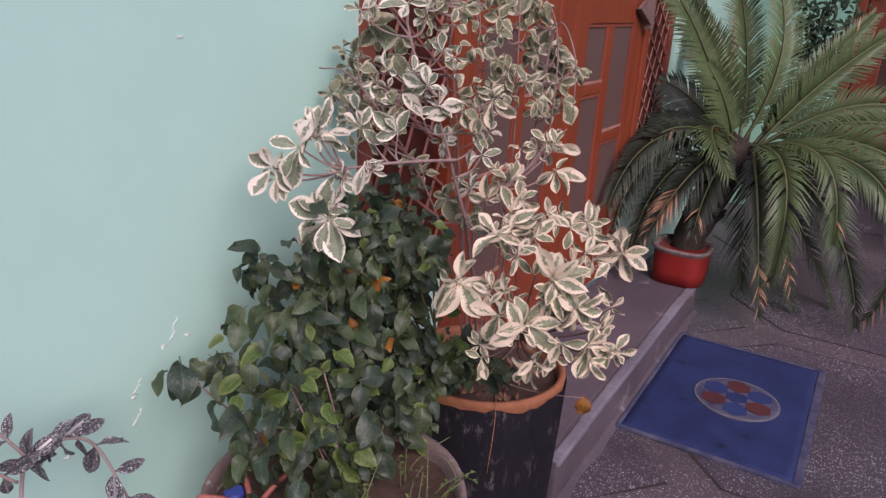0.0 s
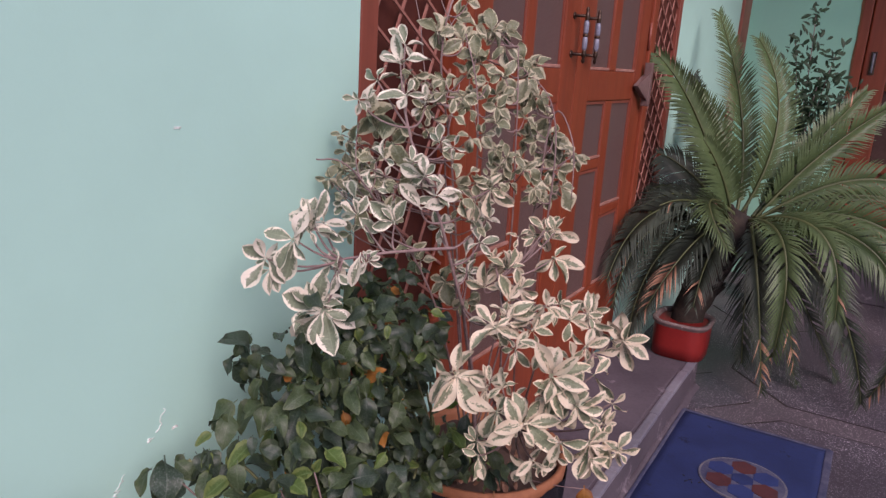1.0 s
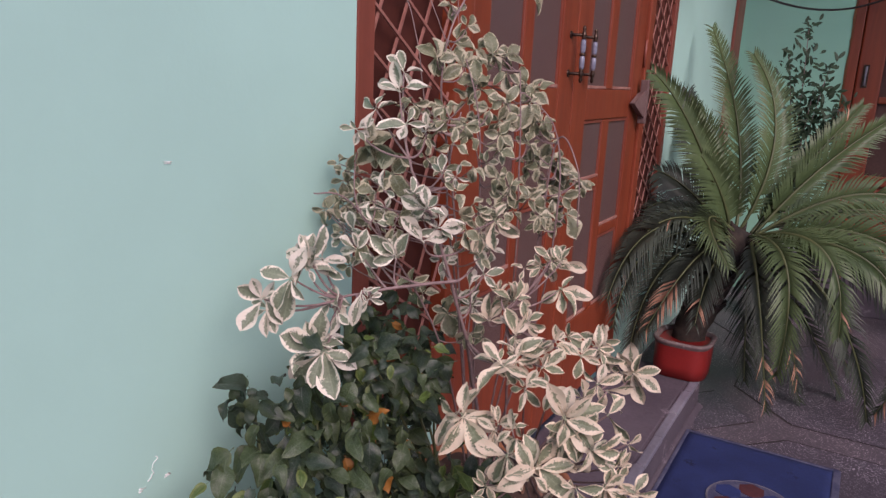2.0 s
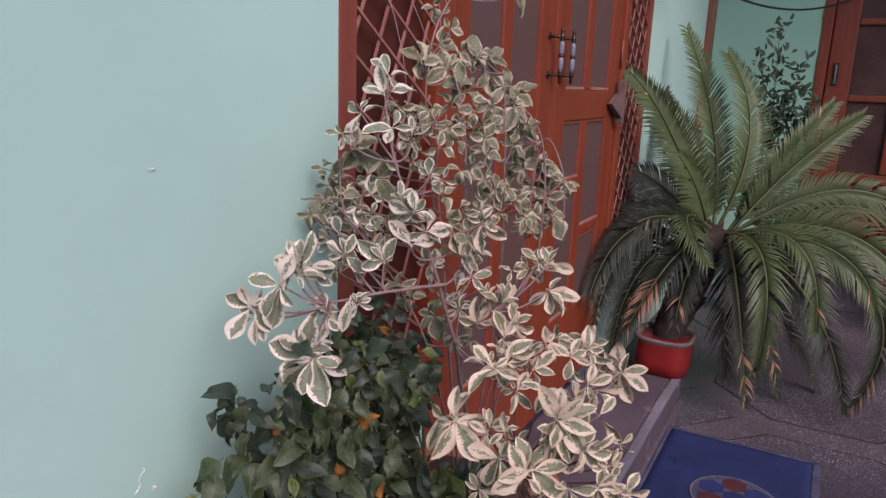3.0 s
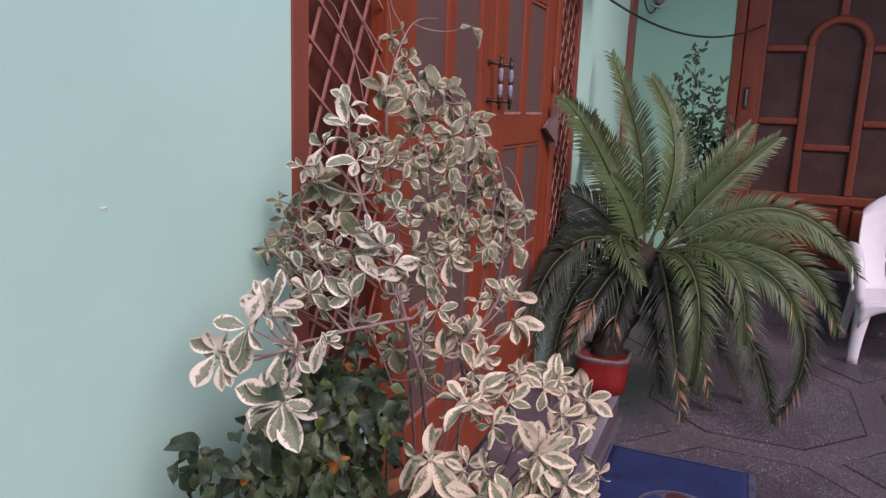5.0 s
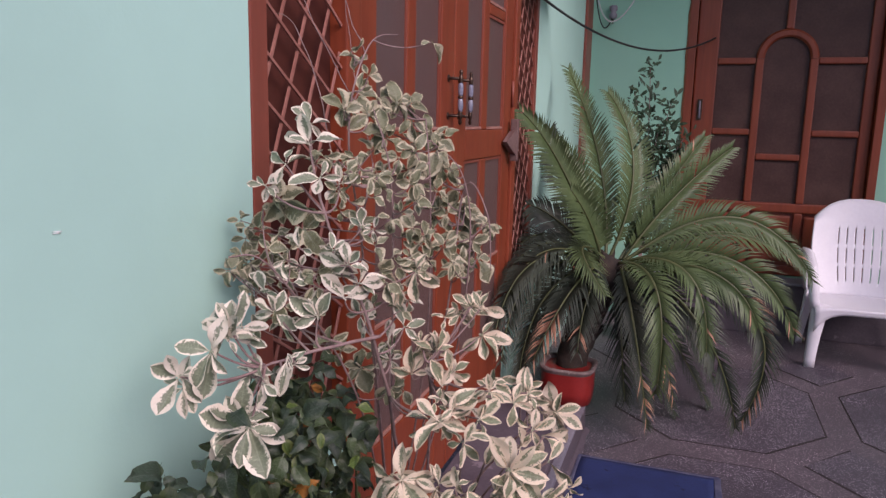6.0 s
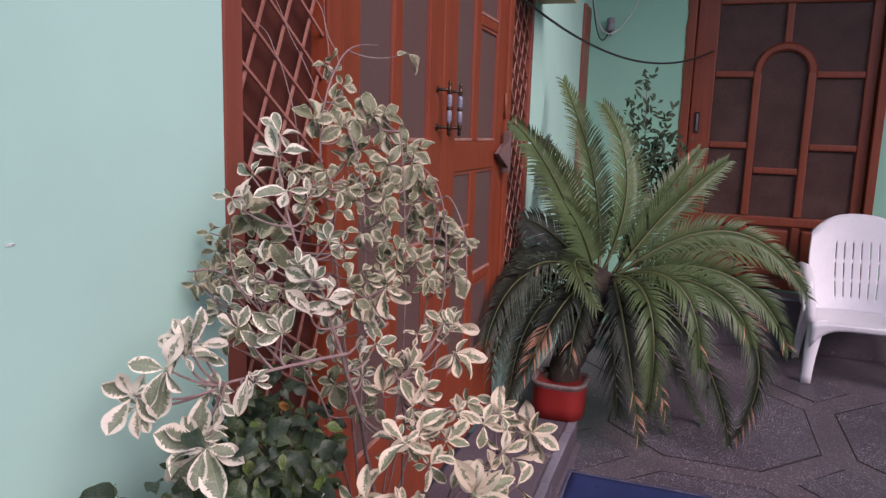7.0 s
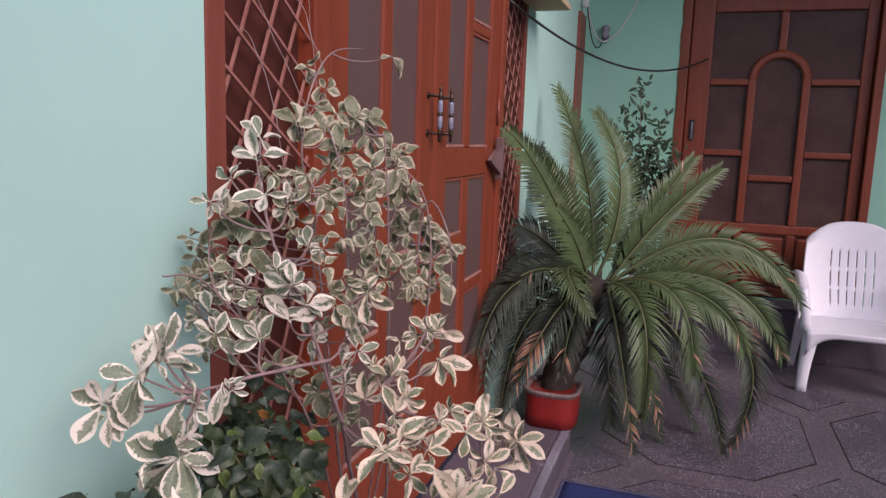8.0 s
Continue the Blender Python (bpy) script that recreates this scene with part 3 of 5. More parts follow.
def pull_handle(y):
    h = base("pull_handle", WX, y, 1.23, "turned bronze door pull with blue porcelain grip", "handle", "door pulls")
    x, zc = WX + 0.028, 1.233
    prof = [(0.0015, -0.074), (0.004, -0.071), (0.0055, -0.066), (0.0035, -0.060), (0.006, -0.055), (0.0075, -0.048), (0.005, -0.042), (0.0065, -0.039)]
    part("lower_knob", lathe(bmesh.new(), prof, 14, centre=(x, y, zc)), M["brass"], h, smooth=True)
    part("upper_knob", lathe(bmesh.new(), [(r, -z) for r, z in reversed(prof)], 14, centre=(x, y, zc)), M["brass"], h, smooth=True)
    for s in (-1, 1):
        z = zc + s * 0.021
        part("grip", lathe(bmesh.new(), [(0.0055, z - 0.018), (0.0072, z - 0.011), (0.0076, z), (0.0072, z + 0.011), (0.0055, z + 0.018)], 14, centre=(x, y, 0)), M["porcelain"], h, "blue-grey porcelain grip")
        z = zc + s * 0.050
        part("bracket", tube(bmesh.new(), [(WX - 0.006, y - 0.012, z), (WX + 0.004, y - 0.012, z), (x - 0.008, y - 0.003, z), (x, y, z)], 0.0042, sides=8), M["brass"], h)
        part("rose", tube(bmesh.new(), [(WX - 0.005, y - 0.012, z), (WX - 0.001, y - 0.012, z)], 0.011, 0.009, sides=14), M["brass"], h)
    part("collar", lathe(bmesh.new(), [(0.0055, -0.004), (0.0085, -0.002), (0.0085, 0.002), (0.0055, 0.004)], 14, centre=(x, y, zc)), M["brass"], h)
    return h


leafed_door(1.624, 2.230, (1.712, 1.895, 1.945, 2.125), True)
leafed_door(2.236, 2.895, (2.350, 2.528, 2.590, 2.790), False)
pull_handle(2.194)
pull_handle(2.287)

frame1 = base("door_frame", -0.95, 2.25, 0.0, "dark red-brown wooden frame of the double door and side lights", "door frame")
frame1["kind"] = "structure"
for y0, y1 in ((1.244, 1.290), (3.258, 3.298)):
    boxed("post", (-1.02, y0, 0.566), (WX + 0.002, y1, 2.30), M["wood_dark"], frame1, 0.003)
for y0, y1 in ((1.556, 1.619), (2.901, 2.956)):
    boxed("post", (-1.02, y0, 0.566 if y0 > 2 else STEP), (WX + 0.006, y1, 2.30), M["wood"], frame1, 0.004)
boxed("head", (-1.02, 1.291, 2.245), (WX + 0.008, 3.257, 2.298), M["wood"], frame1, 0.004)
for y0, y1 in ((1.291, 1.555), (2.957, 3.257)):
    boxed("bottom_rail", (-1.0, y0, 0.567), (WX + 0.004, y1, 0.60), M["wood"], frame1, 0.004)
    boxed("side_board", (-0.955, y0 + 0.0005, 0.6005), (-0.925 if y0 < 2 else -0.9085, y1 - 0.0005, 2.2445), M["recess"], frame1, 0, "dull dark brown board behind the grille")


def side_grille(y0, y1, flat=0.078, z0=0.60, z1=2.245):
    """A lattice of flat bars, crossing steeply one way and flatly the other, clipped to the opening."""
    g = base("iron_grille", -0.93, (y0 + y1) / 2, z0, "reddish painted iron lattice grille in the side light", "grille", "side grilles")
    for slope, gap, off, x in ((2.2, 0.165, 1.208, -0.9045), (-0.63, flat, 1.353, -0.9010)):
        c = off - 24 * gap
        while c < z1 + 1.5:
            pts = []
            for y in (y0, y1):
                z = c + slope * (y - y0)
                pts.append((y, z))
            (ya, za), (yb, zb) = pts
            ts = [0.0, 1.0]
            dz = zb - za
            lo, hi = sorted(((z0 - za) / dz, (z1 - za) / dz))
            ta, tb = max(0, lo), min(1, hi)
            if tb - ta > 0.04:
                p, q = (ya + ta * (yb - ya), za + ta * dz), (ya + tb * (yb - ya), za + tb * dz)
                d = Vector((0, q[0] - p[0], q[1] - p[1])).normalized()
                n = Vector((0, -d.z, d.y)) * 0.0032
                bm = bmesh.new()
                ring = [[Vector((x + s, e[0], e[1])) + k * n for s, k in ((-0.0016, -1), (0.0016, -0.8), (0.0016, 0.8), (-0.0016, 1))] for e in (p, q)]
                va, vb = [[bm.verts.new(v) for v in r] for r in ring]
                for k in range(4):
                    bm.faces.new((va[k], va[(k + 1) % 4], vb[(k + 1) % 4], vb[k]))
                bm.faces.new(va[::-1]), bm.faces.new(vb)
                bmesh.ops.recalc_face_normals(bm, faces=bm.faces)
                part("bar", bm, M["grille"], g)
            c += gap
    return g


side_grille(1.291, 1.555)
side_grille(2.957, 3.257, 0.078)

# wooden hold-back wedge on the frame
wedge = base("door_stop", WX, 2.87, 1.10, "weathered wooden wedge that holds the door leaf", "door stop")
boxed("stop_board", (WX + 0.008, 2.852, 1.030), (WX + 0.036, 2.874, 1.180), M["old_wood"], wedge, 0.004)
bm = bmesh.new()
v = [bm.verts.new(p) for p in ((WX + 0.004, 2.851, 1.060), (WX + 0.004, 2.851, 1.135), (WX + 0.004, 2.760, 1.100), (WX + 0.032, 2.851, 1.050), (WX + 0.032, 2.851, 1.145), (WX + 0.018, 2.765, 1.100))]
for f in ((0, 2, 1), (3, 4, 5), (0, 1, 4, 3), (1, 2, 5, 4), (2, 0, 3, 5)):
    bm.faces.new([v[i] for i in f])
bmesh.ops.recalc_face_normals(bm, faces=bm.faces)
part("wedge", bm, M["old_wood"], wedge)


# ---- far door with an arched middle pane ----
door2 = base("glazed_door", 0.2, WY, 0.31, "red-brown wooden door with dark glass and a raised arch", "door")
F, B = WY + 0.030, WY + 0.075


def bar2(name, x0, z0, x1, z1, proud=0.0, material="wood", bevel=0.008):
    return boxed(name, (x0, F - proud, z0), (x1, B, z1), M[material], door2, bevel)


bar2("stile", -0.288, 0.315, -0.168, 2.02)
bar2("stile", 0.602, 0.315, 0.660, 2.02)
bar2("rail", -0.167, 0.315, 0.601, 0.37)
bar2("rail", -0.167, 0.684, 0.601, 0.738)
bar2("rail", -0.167, 1.929, 0.601, 2.02)
AX, AR, AZ = 0.199, 0.140, 1.555        # arch: centre, radius, springing height
for s in (-1, 1):
    x = AX + s * AR
    bar2("mullion", x - 0.021, 0.739, x + 0.021, AZ, 0.006)
    a, b = (-0.167, x - 0.022) if s < 0 else (x + 0.022, 0.601)
    for z in (1.124, 1.524):
        bar2("glazing_bar", a, z, b, z + 0.036, 0.003)
bar2("glazing_bar", AX - AR + 0.023, 0.984, AX + AR - 0.023, 1.020, 0.003)
bar2("mullion", AX - 0.02, AZ + AR + 0.02, AX + 0.02, 1.928, 0.003)
bm = bmesh.new()
n = 20
rows = []
for i in range(n + 1):
    a = math.pi * i / n
    rows.append([bm.verts.new((AX + r * math.cos(a), y, AZ + r * math.sin(a))) for r, y in ((AR - 0.022, B), (AR - 0.022, F + 0.002), (AR - 0.012, F - 0.008), (AR + 0.012, F - 0.008), (AR + 0.022, F + 0.002), (AR + 0.022, B))])
for a, b in zip(rows, rows[1:]):
    for k in range(5):
        bm.faces.new((a[k], b[k], b[k + 1], a[k + 1]))
bmesh.ops.recalc_face_normals(bm, faces=bm.faces)
part("arch", bm, M["wood"], door2)
for x0, x1, z0, z1 in ((-0.168, AX - AR, 0.73, 1.56), (AX - AR, AX + AR, 0.73, 1.56), (AX + AR, 0.603, 0.73, 1.56), (-0.168, AX, 1.56, 1.935), (AX, 0.603, 1.56, 1.935)):
    boxed("pane", (x0, F + 0.020, z0), (x1, F + 0.026, z1), M["glass"], door2, 0)
for x0, x1 in ((-0.162, AX - AR - 0.022), (AX - AR + 0.024, AX + AR - 0.024), (AX + AR + 0.022, 0.597)):
    bm = box(bmesh.new(), (x0 + 0.012, F + 0.004, 0.390), (x1 - 0.012, F + 0.026, 0.665), 0.012)
    part("panel", bm, M["wood"], door2, "raised red-brown panel")
boxed("panel_back", (-0.168, F + 0.027, 0.37), (0.603, F + 0.035, 0.69), M["wood_dark"], door2, 0)
for s in (-1, 1):
    x = AX + s * AR
    bar2("mullion", x - 0.022, 0.371, x + 0.022, 0.683, 0.0)
frame2 = base("far_door_frame", 0.2, WY, 0.31, "orange-brown frame of the glazed door, chipped along the wall", "door frame")
frame2["kind"] = "structure"
for x0, x1 in ((-0.338, -0.292), (0.664, 0.708)):
    boxed("jamb", (x0, WY - 0.012, 0.312), (x1, WY + 0.10, 2.138), M["wood"], frame2, 0.004)
boxed("head", (-0.291, WY - 0.010, 2.024), (0.663, WY + 0.10, 2.138), M["wood"], frame2, 0.004)
bm = bmesh.new()
rows = []
for i in range(81):
    z = 0.32 + 1.8 * i / 80
    x = -0.347 + 0.007 * noise.noise((z * 11, 0.4, 3.0)) + 0.004 * noise.noise((z * 45, 1.4, 3.0))
    rows.append([bm.verts.new(p) for p in ((x, WY + 0.001, z), (x + 0.002, WY - 0.006, z), (-0.3383, WY - 0.009, z), (-0.3383, WY + 0.001, z))])
for a, b in zip(rows, rows[1:]):
    for k in range(3):
        bm.faces.new((a[k], a[k + 1], b[k + 1], b[k]))
bmesh.ops.recalc_face_normals(bm, faces=bm.faces)
part("plaster_joint", bm, M["clay"], frame2, "ragged bare orange plaster joint")
bolt = base("door_bolt", -0.246, WY, 1.265, "small worn metal tower bolt on the door", "bolt")
boxed("plate", (-0.260, F - 0.008, 1.205), (-0.232, F + 0.002, 1.325), M["brass"], bolt, 0.002)
part("rod", tube(bmesh.new(), [(-0.246, F - 0.014, 1.215), (-0.246, F - 0.014, 1.315)], 0.006, sides=8), M["step_edge"], bolt)

# brown board at the corner of the house wall
setting(boxed("corner_board", (WX, 4.53, 0.0), (WX + 0.016, 4.74, 1.90), M["wood_dark"], bevel=0.003), "narrow dark brown board in the wall corner", "trim")


lampholder = base("lamp_holder", WX, 4.60, 1.93, "small white plastic lamp holder on the wall", "lamp holder")
part("cup", lathe(bmesh.new(), [(0.012, 0.0), (0.022, 0.004), (0.022, 0.05), (0.016, 0.06)], 16, centre=(WX + 0.024, 4.60, 1.93)), M["white_cable"], lampholder)
part("lug", tube(bmesh.new(), [(WX - 0.002, 4.60, 1.96), (WX + 0.024, 4.60, 1.96)], 0.012, sides=10), M["white_cable"], lampholder)

# ---- cables ----
def cable(label, pts, r, material, name="cable"):
    ob = part(name, tube(bmesh.new(), pts, r, sides=7), material)
    return tagged(ob, label, "cable")


def sag(a, b, drop, n=18):
    a, b = Vector(a), Vector(b)
    return [a.lerp(b, i / n) + Vector((0, 0, -4 * drop * (i / n) * (1 - i / n))) for i in range(n + 1)]


cable("thin black cable slung across the corner", sag((WX + 0.004, 2.96, 1.672), (-0.19, WY + 0.028, 1.672), 0.146), 0.005, M["cable"])
cable("white and grey wire loop by the insulator", bez((-0.86, 4.62, 1.955), (-0.80, 4.80, 1.50), (-0.55, 4.79, 2.10), 16), 0.004, M["white_cable"])
cable("black wire loop by the insulator", bez((-0.86, 4.62, 1.94), (-0.83, 4.77, 1.60), (-0.772, 4.79, 1.80), 16), 0.0035, M["cable"])
ins = base("insulator", -0.772, WY, 1.82, "small porcelain cable insulator with a rusty screw", "insulator")
part("body", lathe(bmesh.new(), [(0.012, -0.04), (0.024, -0.03), (0.024, -0.012), (0.015, 0.0), (0.024, 0.012), (0.024, 0.034), (0.012, 0.04)], 14, centre=(-0.772, WY - 0.03, 1.82)), M["step_edge"], ins)
part("screw", tube(bmesh.new(), [(-0.772, WY + 0.02, 1.775), (-0.772, WY - 0.03, 1.775), (-0.772, WY - 0.03, 1.755)], 0.005, sides=7), M["brass"], ins)
shelf = base("beige_board", -0.8, 3.2, 1.705, "beige wooden board fixed high on the wall", "board")
boxed("board", (WX + 0.001, 2.98, 1.708), (-0.745, 3.42, 1.73), M["beige"], shelf, 0.004)
boxed("cleat", (WX + 0.001, 3.02, 1.731), (WX + 0.03, 3.36, 1.78), M["beige"], shelf, 0.003)


# ---- door mat ----
mat = base("door_mat", -0.325, 2.355, 0.0, "worn blue rubber door mat with a football emblem", "door mat")
X0, X1, Y0, Y1 = -0.553, -0.095, 1.995, 2.712
bm = bmesh.new()
nx, ny = 14, 22
g = [[bm.verts.new((X0 + (X1 - X0) * i / nx + 0.003 * noise.noise((0.3, j * 0.5, 2.0)), Y0 + (Y1 - Y0) * j / ny + 0.005 * noise.noise((i * 0.45, 1.0, 0.4)),
                    0.0085 + 0.0025 * noise.noise((i * 0.35, j * 0.35, 0.7)))) for j in range(ny + 1)] for i in range(nx + 1)]
for i in range(nx):
    for j in range(ny):
        bm.faces.new((g[i][j], g[i + 1][j], g[i + 1][j + 1], g[i][j + 1])).smooth = True
ext = bmesh.ops.extrude_face_region(bm, geom=list(bm.faces))
for q in ext["geom"]:
    if isinstance(q, bmesh.types.BMVert):
        q.co.z = 0.003
bmesh.ops.recalc_face_normals(bm, faces=bm.faces)
part("sheet", bm, M["mat"], mat)
for lo, hi in (((X0 - 0.004, Y0 - 0.006), (X1 + 0.006, Y0 + 0.008)), ((X0 - 0.004, Y1 - 0.008), (X1 + 0.006, Y1 + 0.006)), ((X0 - 0.006, Y0), (X0 + 0.006, Y1)), ((X1 - 0.010, Y0), (X1 + 0.012, Y1))):
    boxed("hem", (lo[0], lo[1], 0.0015), (hi[0], hi[1], 0.0105), M["mat_edge"], mat, 0.003, "faded frayed hem")
EX, EY = -0.300, 2.345


def disc(name, cx, cy, r, z, material, n=6, turn=0.0, squash=1.0):
    bm = bmesh.new()
    top = [bm.verts.new((cx + r * math.cos(turn + 2 * math.pi * k / n), cy + squash * r * math.sin(turn + 2 * math.pi * k / n), z)) for k in range(n)]
    low = [bm.verts.new((v.co.x, v.co.y, 0.006)) for v in top]
    bm.faces.new(top)
    for k in range(n):
        bm.faces.new((low[k], low[(k + 1) % n], top[(k + 1) % n], top[k]))
    return part(name, bm, material, mat)


disc("emblem_ring", EX, EY, 0.122, 0.0122, M["mat_white"], 40)
disc("emblem_ground", EX, EY, 0.116, 0.0130, M["mat_edge"], 40)
disc("emblem_patch", EX, EY, 0.034, 0.0145, M["mat"], 6, 0.62)
for k in range(6):
    a = k * math.pi / 3 + 0.62
    disc("emblem_patch", EX + 0.072 * math.cos(a), EY + 0.072 * math.sin(a), 0.039, 0.0142 + 0.0002 * k, M["mat_red"] if k % 2 else M["mat_line"], 6, a)


# ---- white plastic armchair ----
def sheet(name, fn, nu, nv, thick, material, parent, skip=None, smooth=True):
    """A bent sheet of even thickness over a grid; skip(i, j) leaves a slot."""
    bm = bmesh.new()
    vs = [[bm.verts.new(fn(i / nu, j / nv)) for j in range(nv + 1)] for i in range(nu + 1)]
    for i in range(nu):
        for j in range(nv):
            if skip and skip(i, j):
                continue
            bm.faces.new((vs[i][j], vs[i + 1][j], vs[i + 1][j + 1], vs[i][j + 1]))
    bmesh.ops.delete(bm, geom=[v for v in bm.verts if not v.link_faces], context="VERTS")
    bmesh.ops.recalc_face_normals(bm, faces=bm.faces)
    bm.normal_update()
    bmesh.ops.solidify(bm, geom=list(bm.faces), thickness=thick)
    bmesh.ops.recalc_face_normals(bm, faces=bm.faces)
    return part(name, bm, material, parent, smooth=smooth)


CX, CY = 0.616, 4.125
chair = base("plastic_chair", CX, CY + 0.24, 0.0, "white moulded plastic armchair with a slotted back", "chair")


def back_pt(u, v):
    s = 2 * u - 1
    half = 0.205 + 0.03 * math.sin(math.pi * min(1, v * 0.9))
    z = 0.295 + 0.470 * v + 0.035 * (1 - s * s) * max(0, v - 0.5) * 2 - 0.07 * max(0, v - 0.8) / 0.2 * abs(s) ** 4
    return (CX + s * half, CY + 0.38 + 0.16 * v - 0.035 * (s * s), z)


sheet("backrest", back_pt, 91, 25, 0.010, M["chair"], chair, lambda i, j: 24 <= i <= 66 and i % 8 == 1 and (4 <= j <= 7 or 9 <= j <= 12 or 14 <= j <= 17))
sheet("seat", lambda u, v: (CX + (2 * u - 1) * (0.255 - 0.04 * v), CY - 0.015 + 0.42 * v, 0.325 - 0.020 * v - 0.02 * math.sin(math.pi * u) * math.sin(math.pi * min(1, v + 0.1)) - 0.02 * (max(0, 0.14 - v) / 0.14) ** 2), 16, 14, 0.012, M["chair"], chair)
# front apron, arched between the legs
sheet("apron", lambda u, v: (CX + (2 * u - 1) * 0.25, CY - 0.012 + 0.006 * v, 0.316 - v * (0.03 + 0.10 * abs(2 * u - 1) ** 5)), 20, 3, 0.012, M["chair"], chair)
for s in (-1, 1):
    xo = CX + s * 0.262
    for front in (True, False):
        yb = CY if front else CY + 0.455
        yt = CY + 0.03 if front else CY + 0.40
        xt = CX + s * 0.245

        def leg_pt(u, v, yb=yb, yt=yt, xt=xt, xo=xo, s=s, front=front):
            w = 0.036 + 0.030 * v ** 2
            a = (u - 0.5) * 2
            x = xo + (xt - xo) * v - s * max(0, a) * w
            y = yb + (yt - yb) * v + (1 if front else -1) * max(0, -a) * w
            return (x, y, 0.001 + 0.318 * v)
        sheet("leg", leg_pt, 4, 8, 0.009, M["chair"], chair)
    def arm_pt(u, v, s=s):
        y = CY + 0.05 + 0.42 * u
        lift = 0.50 + 0.03 * math.sin(math.pi * u)
        return (CX + s * (0.272 - 0.012 * u) + (v - 0.5) * 0.052, y, lift - 0.012 * (2 * v - 1) ** 2 + 0.03 * u)
    sheet("armrest", arm_pt, 12, 4, 0.012, M["chair"], chair)
    part("arm_post", tube(bmesh.new(), bez((CX + s * 0.25, CY + 0.02, 0.305), (CX + s * 0.268, CY + 0.015, 0.46), (CX + s * 0.272, CY + 0.06, 0.50), 8), 0.024, 0.020, 10), M["chair"], chair)
    sheet("side_web", lambda u, v, s=s: (CX + s * (0.238 + 0.018 * v), CY + 0.36 + 0.10 * u + 0.03 * v, 0.31 + 0.22 * v), 3, 6, 0.010, M["chair"], chair)

# ---- pots ----
def pot(name, x, y, z, r_top, r_low, h, body_mat, rim_mat, label, soil=True, rim=0.018, wobble=0.01, square=0.0, fill=0.035, lip=0.010, band=0.036):
    p = base(name, x, y, z, label, "plant pot")
    prof = [(r_low * 0.3, 0.0), (r_low, 0.001), (r_low + (r_top - r_low) * 0.35, h * 0.35), (r_top - 0.004, h - band - 0.009), (r_top - 0.004, h - band)]
    part("body", lathe(bmesh.new(), prof, 40, wobble, (x, y, z), square), body_mat, p)
    t = rim
    rimp = [(r_top - t, h - 0.075), (r_top - 0.003, h - band - 0.6 * lip), (r_top + lip - 0.002, h - 0.85 * band), (r_top + lip, h - 0.3 * band), (r_top + 0.3 * lip, h), (r_top - t + 0.004, h - 0.002), (r_top - t, h - 0.012), (r_top - t - 0.002, h - 0.07)]
    bm = bmesh.new()
    lathe(bm, rimp, 40, wobble, (x, y, z), square)
    bmesh.ops.delete(bm, geom=[f for f in bm.faces if len(f.verts) > 4], context="FACES")
    part("rim", bm, rim_mat, p)
    if soil:
        bm = bmesh.new()
        rings = []
        for k in range(7):
            r = (r_top - t + 0.004) * k / 6 + 0.001
            rings.append([bm.verts.new((x + r * math.cos(a), y + r * math.sin(a), z + h - fill + 0.012 * noise.noise((r * 30 * math.cos(a), r * 30 * math.sin(a), x)))) for a in (2 * math.pi * q / 28 for q in range(28))])
        for a, b in zip(rings, rings[1:]):
            for q in range(28):
                bm.faces.new((a[q], a[(q + 1) % 28], b[(q + 1) % 28], b[q])).smooth = True
        bm.faces.new(rings[0])
        part("soil", bm, M["soil"], p, "dry brown soil")
    return p


clay = pot("clay_pot", -0.683, 1.38, 0.0, 0.162, 0.146, 0.436, M["clay"], M["clay"], "black painted clay pot with a bare orange rim", wobble=0.012, rim=0.013, lip=0.002, fill=0.030)
bm = lathe(bmesh.new(), [(0.1475, 0.001), (0.1495, 0.002), (0.1555, 0.14), (0.1625, 0.32), (0.1665, 0.414), (0.1655, 0.418)], 72, 0.012, (-0.683, 1.38, 0.0))
for v in bm.verts:
    if v.co.z > 0.391:
        v.co.z += 0.012 * noise.noise((v.co.x * 26, v.co.y * 26, 0.3)) + 0.005 * noise.noise((v.co.x * 90, v.co.y * 90, 0.8))
bmesh.ops.delete(bm, geom=[f for f in bm.faces if len(f.verts) > 4], context="FACES")
part("paint_coat", bm, M["black_pot"], clay, "scratched black paint coat", smooth=True)
pot("cement_pot", -0.618, 0.846, 0.0, 0.170, 0.118, 0.501, M["grey_pot"], M["grey_pot"], "weathered grey-pink cement plant pot", wobble=0.02, fill=0.028, rim=0.009, lip=0.004)
pot("red_pot", -0.645, 2.945, STEP, 0.102, 0.094, 0.140, M["red_pot"], M["grey_pot"], "red painted pot with a pale cement rim", rim=0.016, square=0.16, lip=0.005, band=0.014)
pot("wall_pot", -0.764, 0.48, 0.0, 0.10, 0.07, 0.317, M["grey_pot"], M["grey_pot"], "small weathered cement pot by the wall")
pot("corner_pot", -0.50, 4.26, 0.0, 0.12, 0.09, 0.28, M["black_pot"], M["black_pot"], "dark plant pot standing behind the cycad")

